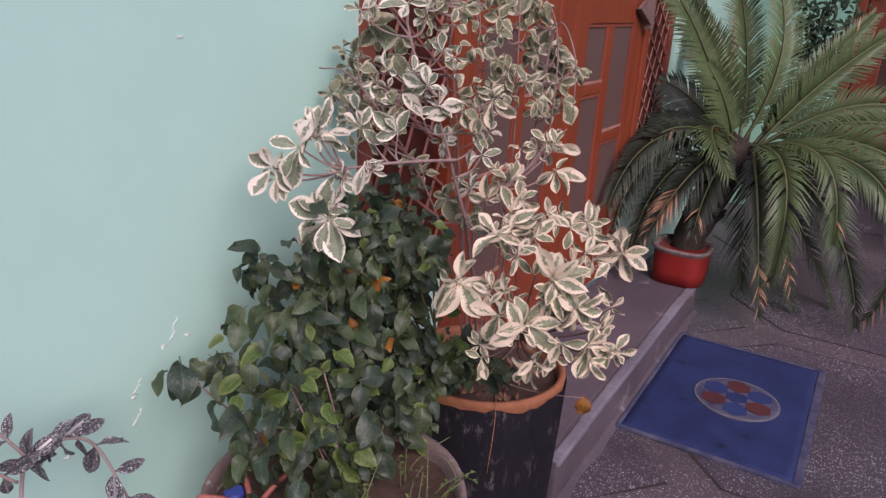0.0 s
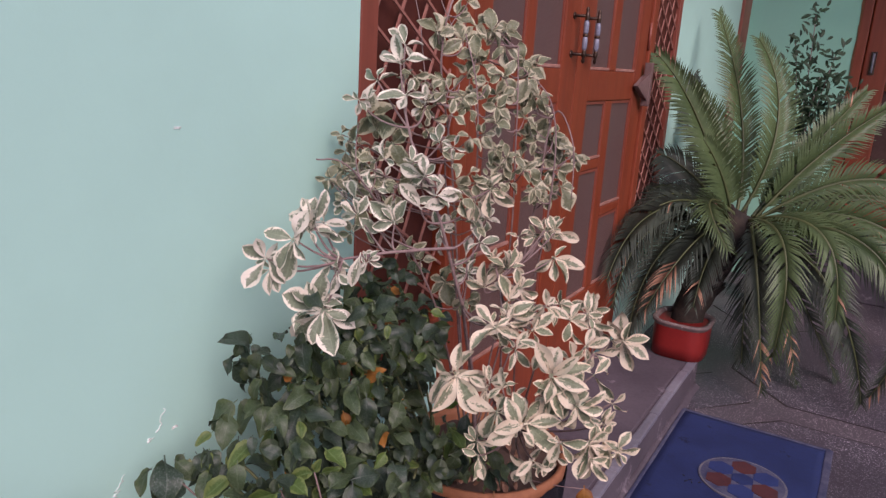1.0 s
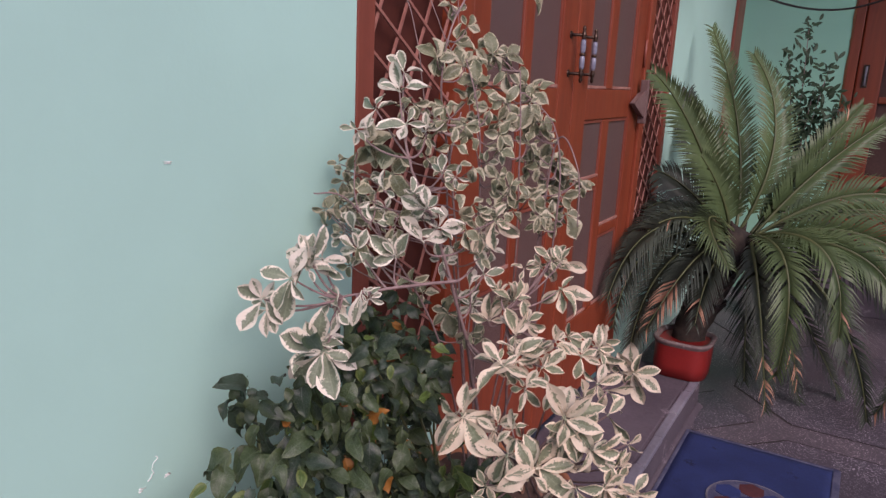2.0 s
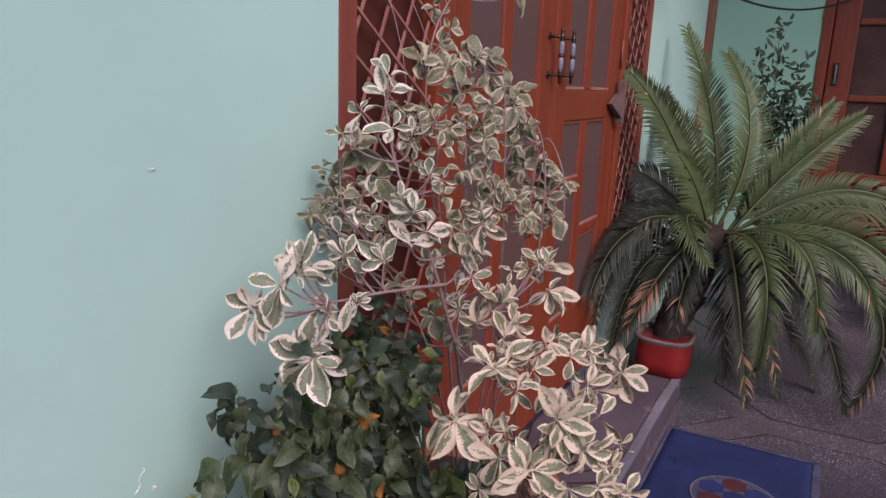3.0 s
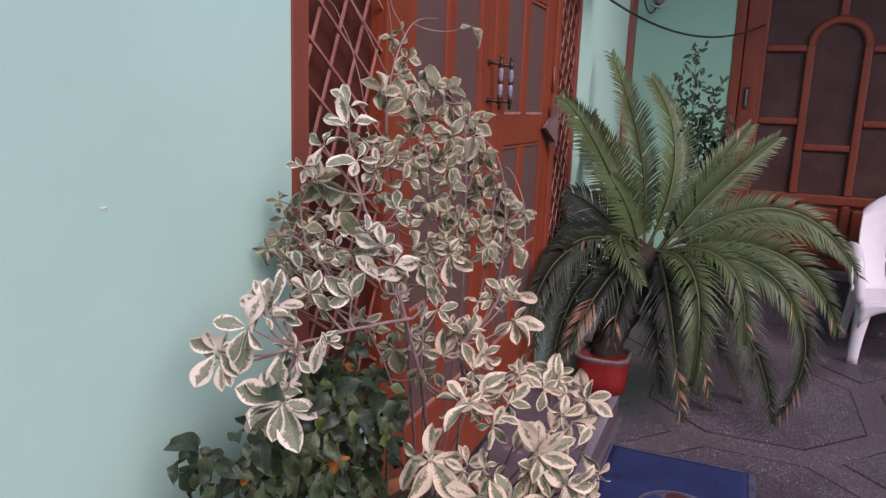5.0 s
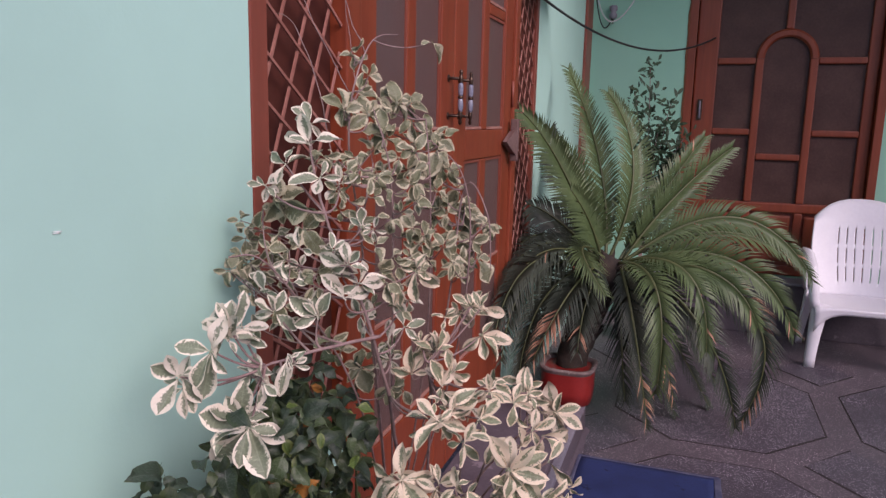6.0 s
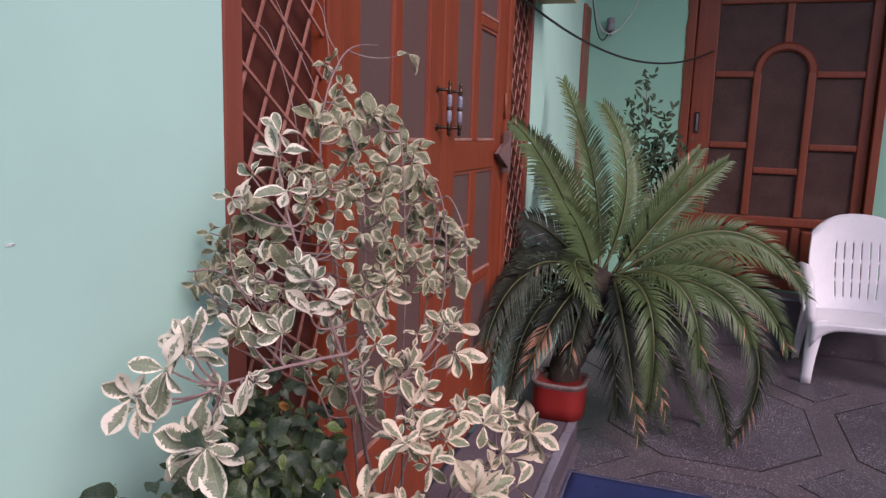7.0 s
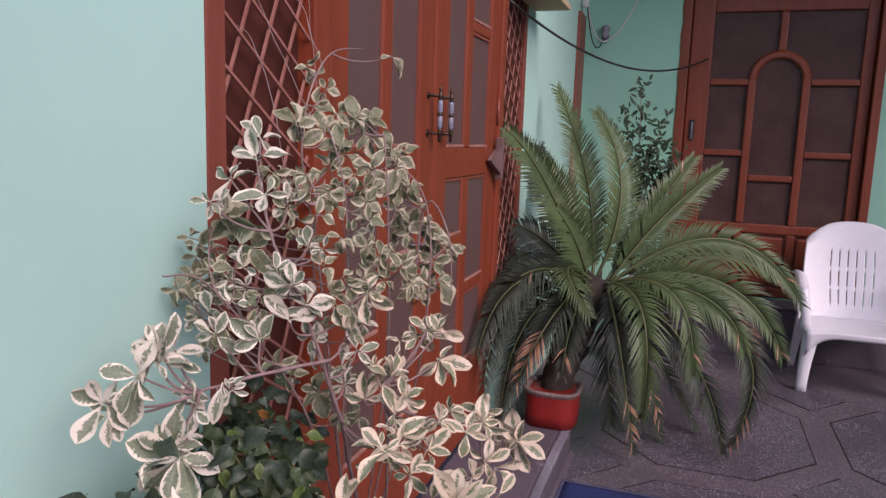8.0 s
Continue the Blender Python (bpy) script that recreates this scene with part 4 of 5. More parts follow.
# ---- cream and white shrub ----
rnd = random.Random(7)
LEAVES = {k: [leaf_mesh("leaf", M[k], l, w, sh, fo, cu, te, wa, i, lo) for i, (l, w, sh, fo, cu, te, wa, lo) in enumerate(v)] for k, v in {
    "cream": [(0.053, 0.026, 1.15, 0.30, 0.25, 0, 0.14, 0), (0.048, 0.022, 1.2, 0.8, 0.10, 0, 0.14, 0), (0.056, 0.027, 1.1, 0.2, 0.55, 0, 0.20, 0), (0.050, 0.025, 1.2, 0.55, -0.25, 0, 0.14, 0), (0.050, 0.019, 1.1, 1.1, 0.3, 0, 0.16, 0)],
    "white": [(0.050, 0.027, 1.3, 0.35, 0.2, 0, 0.12, 0), (0.047, 0.023, 1.3, 0.8, 0.05, 0, 0.14, 0), (0.053, 0.029, 1.25, 0.25, 0.45, 0, 0.16, 0), (0.047, 0.027, 1.35, 0.6, -0.3, 0, 0.12, 0), (0.050, 0.020, 1.2, 1.1, 0.2, 0, 0.14, 0)],
    "vine": [(0.042, 0.030, 0.90, 0.15, 0.4, 0.03, 0.20, 0), (0.036, 0.022, 0.95, 0.6, 0.15, 0.02, 0.18, 0), (0.044, 0.028, 0.95, 0.1, 0.7, 0.02, 0.22, 0), (0.034, 0.026, 0.9, 0.7, 0.2, 0.03, 0.16, 0), (0.040, 0.019, 0.95, 1.1, 0.3, 0.02, 0.2, 0)],
    "green": [(0.060, 0.044, 0.76, 0.15, 0.5, 0.012, 0.16, 0), (0.052, 0.035, 0.74, 0.35, 0.65, 0.015, 0.18, 0), (0.064, 0.047, 0.78, 0.08, 0.4, 0.012, 0.16, 0), (0.048, 0.036, 0.74, 0.55, 0.7, 0.015, 0.24, 0), (0.056, 0.034, 0.80, 0.45, 0.6, 0.015, 0.2, 0)],
    "green_b": [(0.058, 0.040, 0.76, 0.2, 0.5, 0.02, 0.16, 0), (0.052, 0.034, 0.74, 0.45, 0.6, 0.02, 0.2, 0)],
    "lime": [(0.062, 0.034, 0.78, 0.25, 0.2, 0.05, 0.12, 0), (0.048, 0.029, 0.78, 0.5, 0.1, 0.05, 0.14, 0)],
    "litter": [(0.040, 0.022, 0.8, 0.5, 0.6, 0.02, 0.3, 0), (0.034, 0.020, 0.8, -0.4, 0.8, 0.02, 0.3, 0)],
    "yellow": [(0.040, 0.032, 0.7, 0.2, 0.4, 0.02, 0.15, 0)],
    "grey": [(0.029, 0.0145, 0.95, 0.2, 0.15, 0, 0.05, 0), (0.025, 0.012, 0.95, 0.3, 0.3, 0, 0.05, 0)],
    "bush": [(0.044, 0.018, 0.9, 0.3, 0.2, 0, 0.02, 0)],
}.items()}
VIEWER = Vector((0.55, -0.75, 0.0))      # the open, lit side of the bed


shrub = base("variegated_shrub", -0.684, 1.369, 0.39, "tall shrub with cream-edged green leaves in the clay pot", "shrub")
ROOT = Vector((-0.684, 1.369, 0.382))
STEMS = {
    "high": [ROOT, (-0.648, 1.248, 0.661), (-0.637, 1.125, 0.891), (-0.678, 1.074, 1.055)],
    "left": [(-0.63, 1.135, 0.885), (-0.666, 1.041, 0.891), (-0.695, 0.962, 0.891)],
    "mid": [ROOT, (-0.616, 1.297, 0.64), (-0.58, 1.194, 0.838)],
    "right": [ROOT, (-0.549, 1.357, 0.588), (-0.467, 1.302, 0.704)],
    "low": [ROOT, (-0.581, 1.286, 0.538), (-0.515, 1.152, 0.631)],
}
for k, pts in STEMS.items():
    pts = [Vector(p) for p in pts]
    fine = []
    for i in range(len(pts) - 1):
        p0, p1, p2, p3 = pts[max(i - 1, 0)], pts[i], pts[i + 1], pts[min(i + 2, len(pts) - 1)]
        for t in (q / 6 for q in range(6)):
            fine.append(0.5 * (2 * p1 + (p2 - p0) * t + (2 * p0 - 5 * p1 + 4 * p2 - p3) * t * t + (3 * p1 - p0 - 3 * p2 + p3) * t ** 3)
                        + 0.004 * Vector((noise.noise((i, t * 3, 1)), noise.noise((i, t * 3, 5)), 0)))
    fine.append(pts[-1])
    STEMS[k] = fine
    part("branch", tube(bmesh.new(), fine, 0.0040 if k == "high" else 0.0026, 0.0016, 7), M["bark"], shrub)


def twig(plant, tip, stems, r=0.0017, material="bark"):
    tip = Vector(tip)
    best = min((p for s in stems for p in s), key=lambda p: (p - tip).length + 0.8 * max(0, p.z - tip.z + 0.02))
    mid = (best + tip) / 2 + Vector((rnd.uniform(-.012, .012), rnd.uniform(-.012, .012), -0.018))
    ob = part("twig", tube(bmesh.new(), bez(best, mid, tip, 6), r * 1.3, r * 0.8, 5), M[material], plant)
    return (tip - mid).normalized(), ob


FACE = Vector((0.42, -0.88, 0.2)).normalized()      # the shoots turn their leaves to the open side
RIGHT = Vector((0, 0, 1)).cross(FACE).normalized()
RISE = FACE.cross(RIGHT)


def rosette(plant, kind, tip, *leaves, stems=None, full=True):
    """A shoot's end with its leaves, each with a bearing round the shoot in degrees and a length in millimetres; a smaller shoot fills in behind."""
    tip, stems = Vector(tip), stems or list(STEMS.values())
    mean = sum(q[1] for q in leaves) / len(leaves)
    turn = rnd.uniform(0, 360)
    shoots = [(tip, leaves)]
    for n in range((2 if kind == "vine" else 1) if full else 0):
        behind = tip + RIGHT * rnd.gauss(0, 0.020) + RISE * rnd.gauss(0, 0.020) - FACE * rnd.uniform(0.010, 0.045)
        shoots.append((behind, [(turn + 75 * k + rnd.uniform(-25, 25), mean * rnd.uniform(0.6, 1.05)) for k in range(4 if kind == "vine" else 6)]))
    for p, fan in shoots:
        p.x = max(p.x, -0.865)
        d, shoot = twig(plant, p, stems, 0.0010 if kind == "vine" else 0.0014)
        for bearing, length in fan:
            a = radians(bearing)
            flat = RIGHT * math.cos(a) + RISE * math.sin(a)
            tilt = rnd.uniform(-0.45, 0.50)
            along = flat * math.cos(tilt) + FACE * math.sin(tilt)
            up = FACE * math.cos(tilt) - flat * math.sin(tilt) + (RIGHT * rnd.gauss(0, 0.45) + RISE * rnd.gauss(0.3, 0.45))
            me = rnd.choice(LEAVES[kind])
            at = p + along * 0.003 + FACE * rnd.uniform(-0.006, 0.010)
            at.x = max(at.x, -0.875)
            put_leaf("leaf", me, shoot, at, along, up, length / 1000 / math.cos(tilt) / (me["length"] * (1.04 if kind == "vine" else 1.17)), rnd.uniform(-0.5, 0.5))


pale = base("white_shrub", -0.689, 1.359, 0.391, "leggy shrub with white-edged grey-green leaves in the clay pot", "shrub")
rosette(pale, "white", (-0.721, 0.901, 0.924), (168, 41), (-115, 47), (-56, 31), (73, 41), (-102, 60))
rosette(pale, "white", (-0.715, 0.922, 0.933), (-4, 35), (122, 45), (86, 45), (55, 34), (-61, 18), (121, 26))
rosette(pale, "white", (-0.749, 0.884, 0.897), (152, 35), (115, 29), (-115, 45), (-54, 38), (33, 21))
rosette(pale, "white", (-0.701, 0.935, 0.828), (130, 47), (165, 60), (-173, 46), (-24, 32), (-133, 67), (-101, 46), (-67, 63), (-20, 48))
rosette(pale, "white", (-0.687, 0.945, 0.880), (124, 38), (-103, 32), (-39, 24))
rosette(pale, "white", (-0.668, 0.965, 0.902), (-101, 45), (-56, 11), (24, 12))
rosette(pale, "white", (-0.673, 1.045, 0.930), (142, 46), (132, 26), (-170, 33), (63, 37), (101, 42))
rosette(pale, "white", (-0.717, 1.055, 0.967), (116, 27), (4, 22), (140, 30))
rosette(pale, "white", (-0.650, 1.071, 0.950), (124, 30), (19, 37), (133, 44))
rosette(pale, "white", (-0.648, 1.127, 0.901), (92, 34), (-101, 31))
rosette(pale, "white", (-0.652, 1.213, 0.851), (96, 35), (-129, 23))
rosette(pale, "white", (-0.715, 1.102, 1.138), (99, 40), (157, 41), (23, 43), (161, 25))
rosette(pale, "white", (-0.736, 1.080, 1.112), (145, 28), (80, 25), (31, 30), (-114, 29))
rosette(pale, "white", (-0.690, 1.085, 1.097), (-173, 40), (-99, 27), (75, 23), (0, 27))
rosette(pale, "white", (-0.705, 1.057, 1.012), (95, 27), (137, 27), (-19, 19))
rosette(pale, "white", (-0.663, 1.065, 1.010), (92, 24), (146, 12), (43, 17))
rosette(pale, "white", (-0.643, 1.066, 0.994), (100, 33), (-17, 27), (162, 40), (-153, 25), (49, 24))
rosette(pale, "white", (-0.633, 1.084, 1.038), (98, 27), (17, 13), (137, 17))
rosette(pale, "white", (-0.614, 1.181, 0.888), (108, 38), (8, 30), (-45, 23), (-147, 19))
rosette(pale, "white", (-0.783, 1.099, 0.939), (112, 34), (-20, 21), (132, 36))
rosette(shrub, "cream", (-0.586, 1.149, 0.975), (72, 27), (-32, 47), (155, 22), (-90, 44), (-22, 25), (-113, 27))
rosette(shrub, "cream", (-0.605, 1.191, 0.817), (95, 44), (171, 32), (57, 30), (142, 20), (2, 23))
rosette(shrub, "cream", (-0.573, 1.202, 0.852), (53, 35), (103, 29), (75, 34), (15, 25))
rosette(shrub, "cream", (-0.551, 1.165, 0.816), (112, 43), (55, 44), (132, 35), (-63, 24), (-112, 24))
rosette(shrub, "cream", (-0.563, 1.205, 0.901), (156, 20), (-106, 16), (43, 20))
rosette(shrub, "cream", (-0.539, 1.246, 0.909), (145, 32), (148, 12), (-67, 18))
rosette(shrub, "cream", (-0.525, 1.251, 0.906), (112, 29), (81, 27), (-12, 43), (-7, 17))
rosette(shrub, "cream", (-0.521, 1.247, 0.869), (55, 25), (-20, 50), (-76, 38), (-51, 45), (-136, 40))
rosette(shrub, "cream", (-0.497, 1.225, 0.807), (80, 24), (4, 24), (-35, 41), (154, 21))
rosette(shrub, "cream", (-0.456, 1.258, 0.779), (95, 49), (-15, 34), (48, 20), (-56, 39))
rosette(shrub, "cream", (-0.423, 1.328, 0.735), (105, 54), (133, 44), (86, 33), (13, 43), (-26, 44), (-45, 23), (-131, 17), (-71, 54))
rosette(shrub, "cream", (-0.519, 1.062, 0.814), (-141, 46), (-56, 37), (-15, 35), (145, 40), (40, 21))
rosette(shrub, "cream", (-0.518, 1.093, 0.820), (133, 26), (13, 19), (44, 39), (15, 42))
rosette(shrub, "cream", (-0.475, 1.080, 0.816), (-4, 27), (59, 23), (40, 36), (-126, 20), (-69, 28))
rosette(shrub, "cream", (-0.553, 1.028, 0.748), (89, 45), (2, 46), (-18, 51), (-50, 61), (-88, 37), (-118, 62), (-170, 28))
rosette(shrub, "cream", (-0.423, 1.030, 0.784), (80, 38), (131, 28), (-42, 53), (-133, 33), (22, 53), (119, 50), (47, 40), (-70, 53), (-91, 32), (-7, 40))
rosette(shrub, "cream", (-0.387, 1.079, 0.777), (49, 31), (-36, 39), (151, 17))
rosette(shrub, "cream", (-0.388, 1.027, 0.757), (-7, 36), (-49, 37), (35, 21), (-112, 30), (21, 36))
rosette(shrub, "cream", (-0.450, 1.010, 0.713), (116, 44), (3, 44), (89, 39), (-156, 45), (67, 44), (-126, 27), (-31, 27))
rosette(shrub, "cream", (-0.481, 1.017, 0.755), (-141, 25), (34, 19), (89, 30))
rosette(shrub, "cream", (-0.398, 1.019, 0.707), (11, 33), (170, 17), (-56, 31), (-107, 31))
rosette(shrub, "cream", (-0.427, 1.009, 0.678), (-138, 30), (-56, 31), (-108, 39), (-19, 28))
rosette(shrub, "cream", (-0.371, 1.054, 0.680), (-5, 27), (-105, 35), (-56, 32), (-124, 29))
rosette(shrub, "cream", (-0.494, 0.991, 0.668), (155, 23), (-62, 30), (-95, 30))
rosette(shrub, "cream", (-0.377, 1.063, 0.693), (-99, 46), (-131, 39), (-61, 41), (-22, 40), (71, 23), (40, 29))
rosette(shrub, "cream", (-0.364, 1.094, 0.740), (-35, 24), (137, 22), (48, 21), (-129, 31))
rosette(shrub, "cream", (-0.421, 1.031, 0.760), (52, 32), (147, 30), (-62, 32), (-103, 42))
rosette(shrub, "cream", (-0.445, 1.017, 0.720), (-166, 43), (-67, 47), (-38, 53), (116, 41), (10, 46))
rosette(shrub, "cream", (-0.443, 1.130, 0.822), (149, 34), (-19, 30), (-99, 32), (61, 28))
rosette(shrub, "cream", (-0.508, 1.076, 0.816), (-160, 38), (-7, 32), (-93, 30), (77, 26))
rosette(shrub, "cream", (-0.447, 1.045, 0.809), (161, 28), (-25, 30), (-99, 30))
rosette(shrub, "cream", (-0.399, 1.109, 0.793), (17, 35), (-36, 35), (-112, 34))
rosette(shrub, "cream", (-0.507, 1.027, 0.742), (151, 28), (-99, 31), (-25, 31))
rosette(shrub, "cream", (-0.392, 1.048, 0.734), (-118, 34), (-29, 27), (109, 30))

# ---- small-leaved vine climbing through the shrub ----
vine = base("variegated_vine", -0.714, 1.388, 0.389, "climbing vine with pale-edged rounded green leaves", "vine")
VR = Vector((-0.714, 1.388, 0.381))
RUNS = [
    [VR, (-0.673, 1.279, 0.762), (-0.646, 1.208, 1.072), (-0.671, 1.2, 1.184)],
    [VR, (-0.641, 1.34, 0.791), (-0.61, 1.267, 1.05), (-0.624, 1.279, 1.172)],
    [VR, (-0.6, 1.35, 0.761), (-0.563, 1.316, 0.978), (-0.578, 1.318, 1.09), (-0.619, 1.289, 1.141)],
    [VR, (-0.694, 1.2, 0.764), (-0.72, 1.027, 0.985), (-0.734, 0.954, 1.016)],
    [VR, (-0.723, 1.282, 0.945), (-0.703, 1.189, 1.153), (-0.701, 1.25, 1.274), (-0.757, 1.486, 1.316)],
    [VR, (-0.683, 1.24, 0.794), (-0.667, 1.157, 1.002), (-0.652, 1.159, 1.114)],
    [VR, (-0.61, 1.341, 0.843), (-0.578, 1.327, 1.069), (-0.539, 1.323, 1.034), (-0.529, 1.316, 0.948)],
]
VINES = [smooth_path(run, 8) for run in RUNS]
for path in VINES:
    part("stem", tube(bmesh.new(), path, 0.0020, 0.0009, 6), M["bark"], vine)
rosette(vine, "vine", (-0.706, 1.181, 1.181), (150, 30), (18, 23), (98, 33), stems=VINES)
rosette(vine, "vine", (-0.714, 1.245, 1.211), (82, 25), (2, 16), stems=VINES)
rosette(vine, "vine", (-0.699, 1.244, 1.175), (112, 35), (18, 34), (-143, 35), (72, 25), stems=VINES)
rosette(vine, "vine", (-0.674, 1.242, 1.152), (174, 29), (47, 23), (99, 33), stems=VINES)
rosette(vine, "vine", (-0.666, 1.271, 1.193), (100, 38), (27, 16), (-133, 18), (-57, 27), stems=VINES)
rosette(vine, "vine", (-0.624, 1.304, 1.155), (111, 25), (-28, 24), (170, 13), (-68, 24), stems=VINES)
rosette(vine, "vine", (-0.648, 1.283, 1.169), (-20, 23), (-141, 21), (-81, 34), stems=VINES)
rosette(vine, "vine", (-0.629, 1.253, 1.126), (163, 26), (-43, 23), (64, 23), (-114, 25), stems=VINES)
rosette(vine, "vine", (-0.646, 1.233, 1.117), (169, 25), (-100, 21), (32, 16), stems=VINES)
rosette(vine, "vine", (-0.611, 1.291, 1.126), (39, 14), (-109, 40), (-46, 23), stems=VINES)
rosette(vine, "vine", (-0.597, 1.311, 1.100), (14, 20), (-78, 23), (129, 21), (-31, 20), stems=VINES)
rosette(vine, "vine", (-0.614, 1.302, 1.066), (149, 20), (-31, 20), (80, 22), stems=VINES)
rosette(vine, "vine", (-0.595, 1.348, 1.068), (-119, 26), (11, 11), (104, 20), stems=VINES)
rosette(vine, "vine", (-0.627, 1.232, 1.081), (177, 20), (-36, 24), (-78, 23), (57, 22), stems=VINES)
rosette(vine, "vine", (-0.645, 1.158, 1.097), (-178, 19), (-14, 20), (-80, 27), stems=VINES)
rosette(vine, "vine", (-0.669, 1.116, 1.101), (-122, 13), (66, 20), (-29, 22), stems=VINES)
rosette(vine, "vine", (-0.639, 1.115, 1.074), (-157, 20), (-17, 23), (70, 20), stems=VINES)
rosette(vine, "vine", (-0.609, 1.342, 1.028), (170, 23), (-110, 19), (40, 29), stems=VINES)
rosette(vine, "vine", (-0.596, 1.372, 1.029), (134, 27), (-16, 38), (-57, 35), (40, 17), stems=VINES)
rosette(vine, "vine", (-0.555, 1.379, 1.011), (-31, 22), (141, 18), stems=VINES)
rosette(vine, "vine", (-0.601, 1.314, 0.990), (-161, 23), (42, 23), (-55, 24), stems=VINES)
rosette(vine, "vine", (-0.570, 1.350, 0.986), (16, 26), (151, 23), (-55, 21), stems=VINES)
rosette(vine, "vine", (-0.557, 1.336, 0.962), (8, 22), (-152, 20), (-54, 42), stems=VINES)
rosette(vine, "vine", (-0.582, 1.292, 0.962), (-153, 16), (-3, 23), (-62, 19), (-102, 25), stems=VINES)
rosette(vine, "vine", (-0.613, 1.205, 1.025), (151, 23), (-55, 19), (-110, 21), (16, 16), stems=VINES)
rosette(vine, "vine", (-0.608, 1.227, 0.999), (39, 20), (-130, 22), (-51, 20), stems=VINES)
rosette(vine, "vine", (-0.615, 1.134, 1.045), (168, 15), (-43, 21), (-98, 23), stems=VINES)
rosette(vine, "vine", (-0.625, 1.107, 1.013), (140, 17), (-67, 20), (35, 18), stems=VINES)
rosette(vine, "vine", (-0.611, 1.130, 0.996), (47, 16), (-129, 20), (-20, 20), stems=VINES)
rosette(vine, "vine", (-0.717, 1.110, 1.054), (169, 53), (-43, 21), stems=VINES)
rosette(vine, "vine", (-0.793, 1.114, 1.048), (-115, 26), (-32, 14), stems=VINES)
rosette(vine, "vine", (-0.875, 1.170, 0.965), (140, 23), (23, 23), (-100, 22), (58, 31), stems=VINES)
rosette(vine, "vine", (-0.846, 1.160, 0.959), (20, 27), (-125, 21), (-57, 25), stems=VINES)
rosette(vine, "vine", (-0.875, 1.135, 0.954), (-178, 21), (-107, 27), (-29, 20), stems=VINES)
rosette(vine, "vine", (-0.845, 1.153, 1.015), (160, 18), (16, 17), (-74, 17), stems=VINES)
rosette(vine, "vine", (-0.732, 1.078, 1.003), (172, 23), (-125, 19), (53, 24), stems=VINES)
rosette(vine, "vine", (-0.722, 1.048, 0.941), (160, 20), (-115, 25), (-25, 16), stems=VINES)
rosette(vine, "vine", (-0.810, 1.109, 0.934), (170, 21), (-67, 22), stems=VINES)
rosette(vine, "vine", (-0.680, 1.050, 0.968), (137, 20), (-51, 18), (-119, 21), stems=VINES)
rosette(vine, "vine", (-0.617, 1.126, 0.962), (168, 16), (-35, 19), (-80, 27), stems=VINES)
rosette(vine, "vine", (-0.616, 1.173, 0.913), (155, 18), (-43, 17), stems=VINES)
rosette(vine, "vine", (-0.738, 1.303, 0.772), (167, 26), (97, 30), (2, 22), (-73, 40), (-139, 28), stems=VINES)
rosette(vine, "vine", (-0.647, 1.220, 0.781), (-144, 32), (40, 17), (-112, 22), stems=VINES)
rosette(vine, "vine", (-0.696, 1.123, 0.876), (-160, 25), (13, 20), stems=VINES)
rosette(vine, "vine", (-0.698, 1.112, 1.122), (170, 19), (13, 19), (-77, 19), stems=VINES)
rosette(vine, "vine", (-0.627, 1.307, 1.283), (-172, 14), (-59, 30), stems=VINES, full=False)
rosette(vine, "vine", (-0.715, 1.237, 1.254), (170, 21), (28, 18), stems=VINES, full=False)
rosette(vine, "vine", (-0.721, 1.230, 1.263), (19, 21), (-59, 25), stems=VINES, full=False)
# dry leafless runners over the grille
for a, b, c in (((-0.723, 1.187, 1.102), (-0.784, 1.23, 1.314), (-0.856, 1.258, 1.322)), ((-0.702, 1.25, 1.254), (-0.783, 1.349, 1.351), (-0.873, 1.35, 1.472)), ((-0.702, 1.229, 1.173), (-0.804, 1.327, 1.27), (-0.873, 1.299, 1.413)), ((-0.682, 1.284, 0.997), (-0.783, 1.403, 1.145), (-0.871, 1.45, 1.551))):
    path = [p + 0.006 * Vector((noise.noise(p * 18), noise.noise(p * 18 + Vector((7, 0, 0))), noise.noise(p * 18 + Vector((0, 7, 0))))) for p in bez(a, b, c, 18)]
    part("runner", tube(bmesh.new(), path, 0.0009, 0.0005, 5), M["bark"], vine)

# ---- broad-leaved green plant ----
green = base("green_shrub", -0.647, 0.879, 0.454, "bushy plant with dark dusty green leaves and pale young ones", "shrub")
ivy = base("green_creeper", -0.735, 1.329, 0.391, "dark green creeper spilling over the clay pot's rim", "creeper")
CLUMPS = [(-0.645, 0.838, 0.567, 2), (-0.632, 0.918, 0.573, 2), (-0.672, 0.847, 0.613, 2), (-0.588, 0.937, 0.598, 1), (-0.613, 0.846, 0.532, 1),
          (-0.78, 0.782, 0.659, 1), (-0.728, 0.903, 0.717, 2), (-0.739, 0.822, 0.653, 2), (-0.688, 0.812, 0.583, 2), (-0.676, 0.941, 0.625, 3), (-0.696, 0.981, 0.68, 2),
          (-0.707, 0.882, 0.662, 3), (-0.636, 0.9, 0.515, 2), (-0.645, 1.008, 0.495, 2), (-0.737, 0.962, 0.731, 2), (-0.667, 0.871, 0.571, 3)]
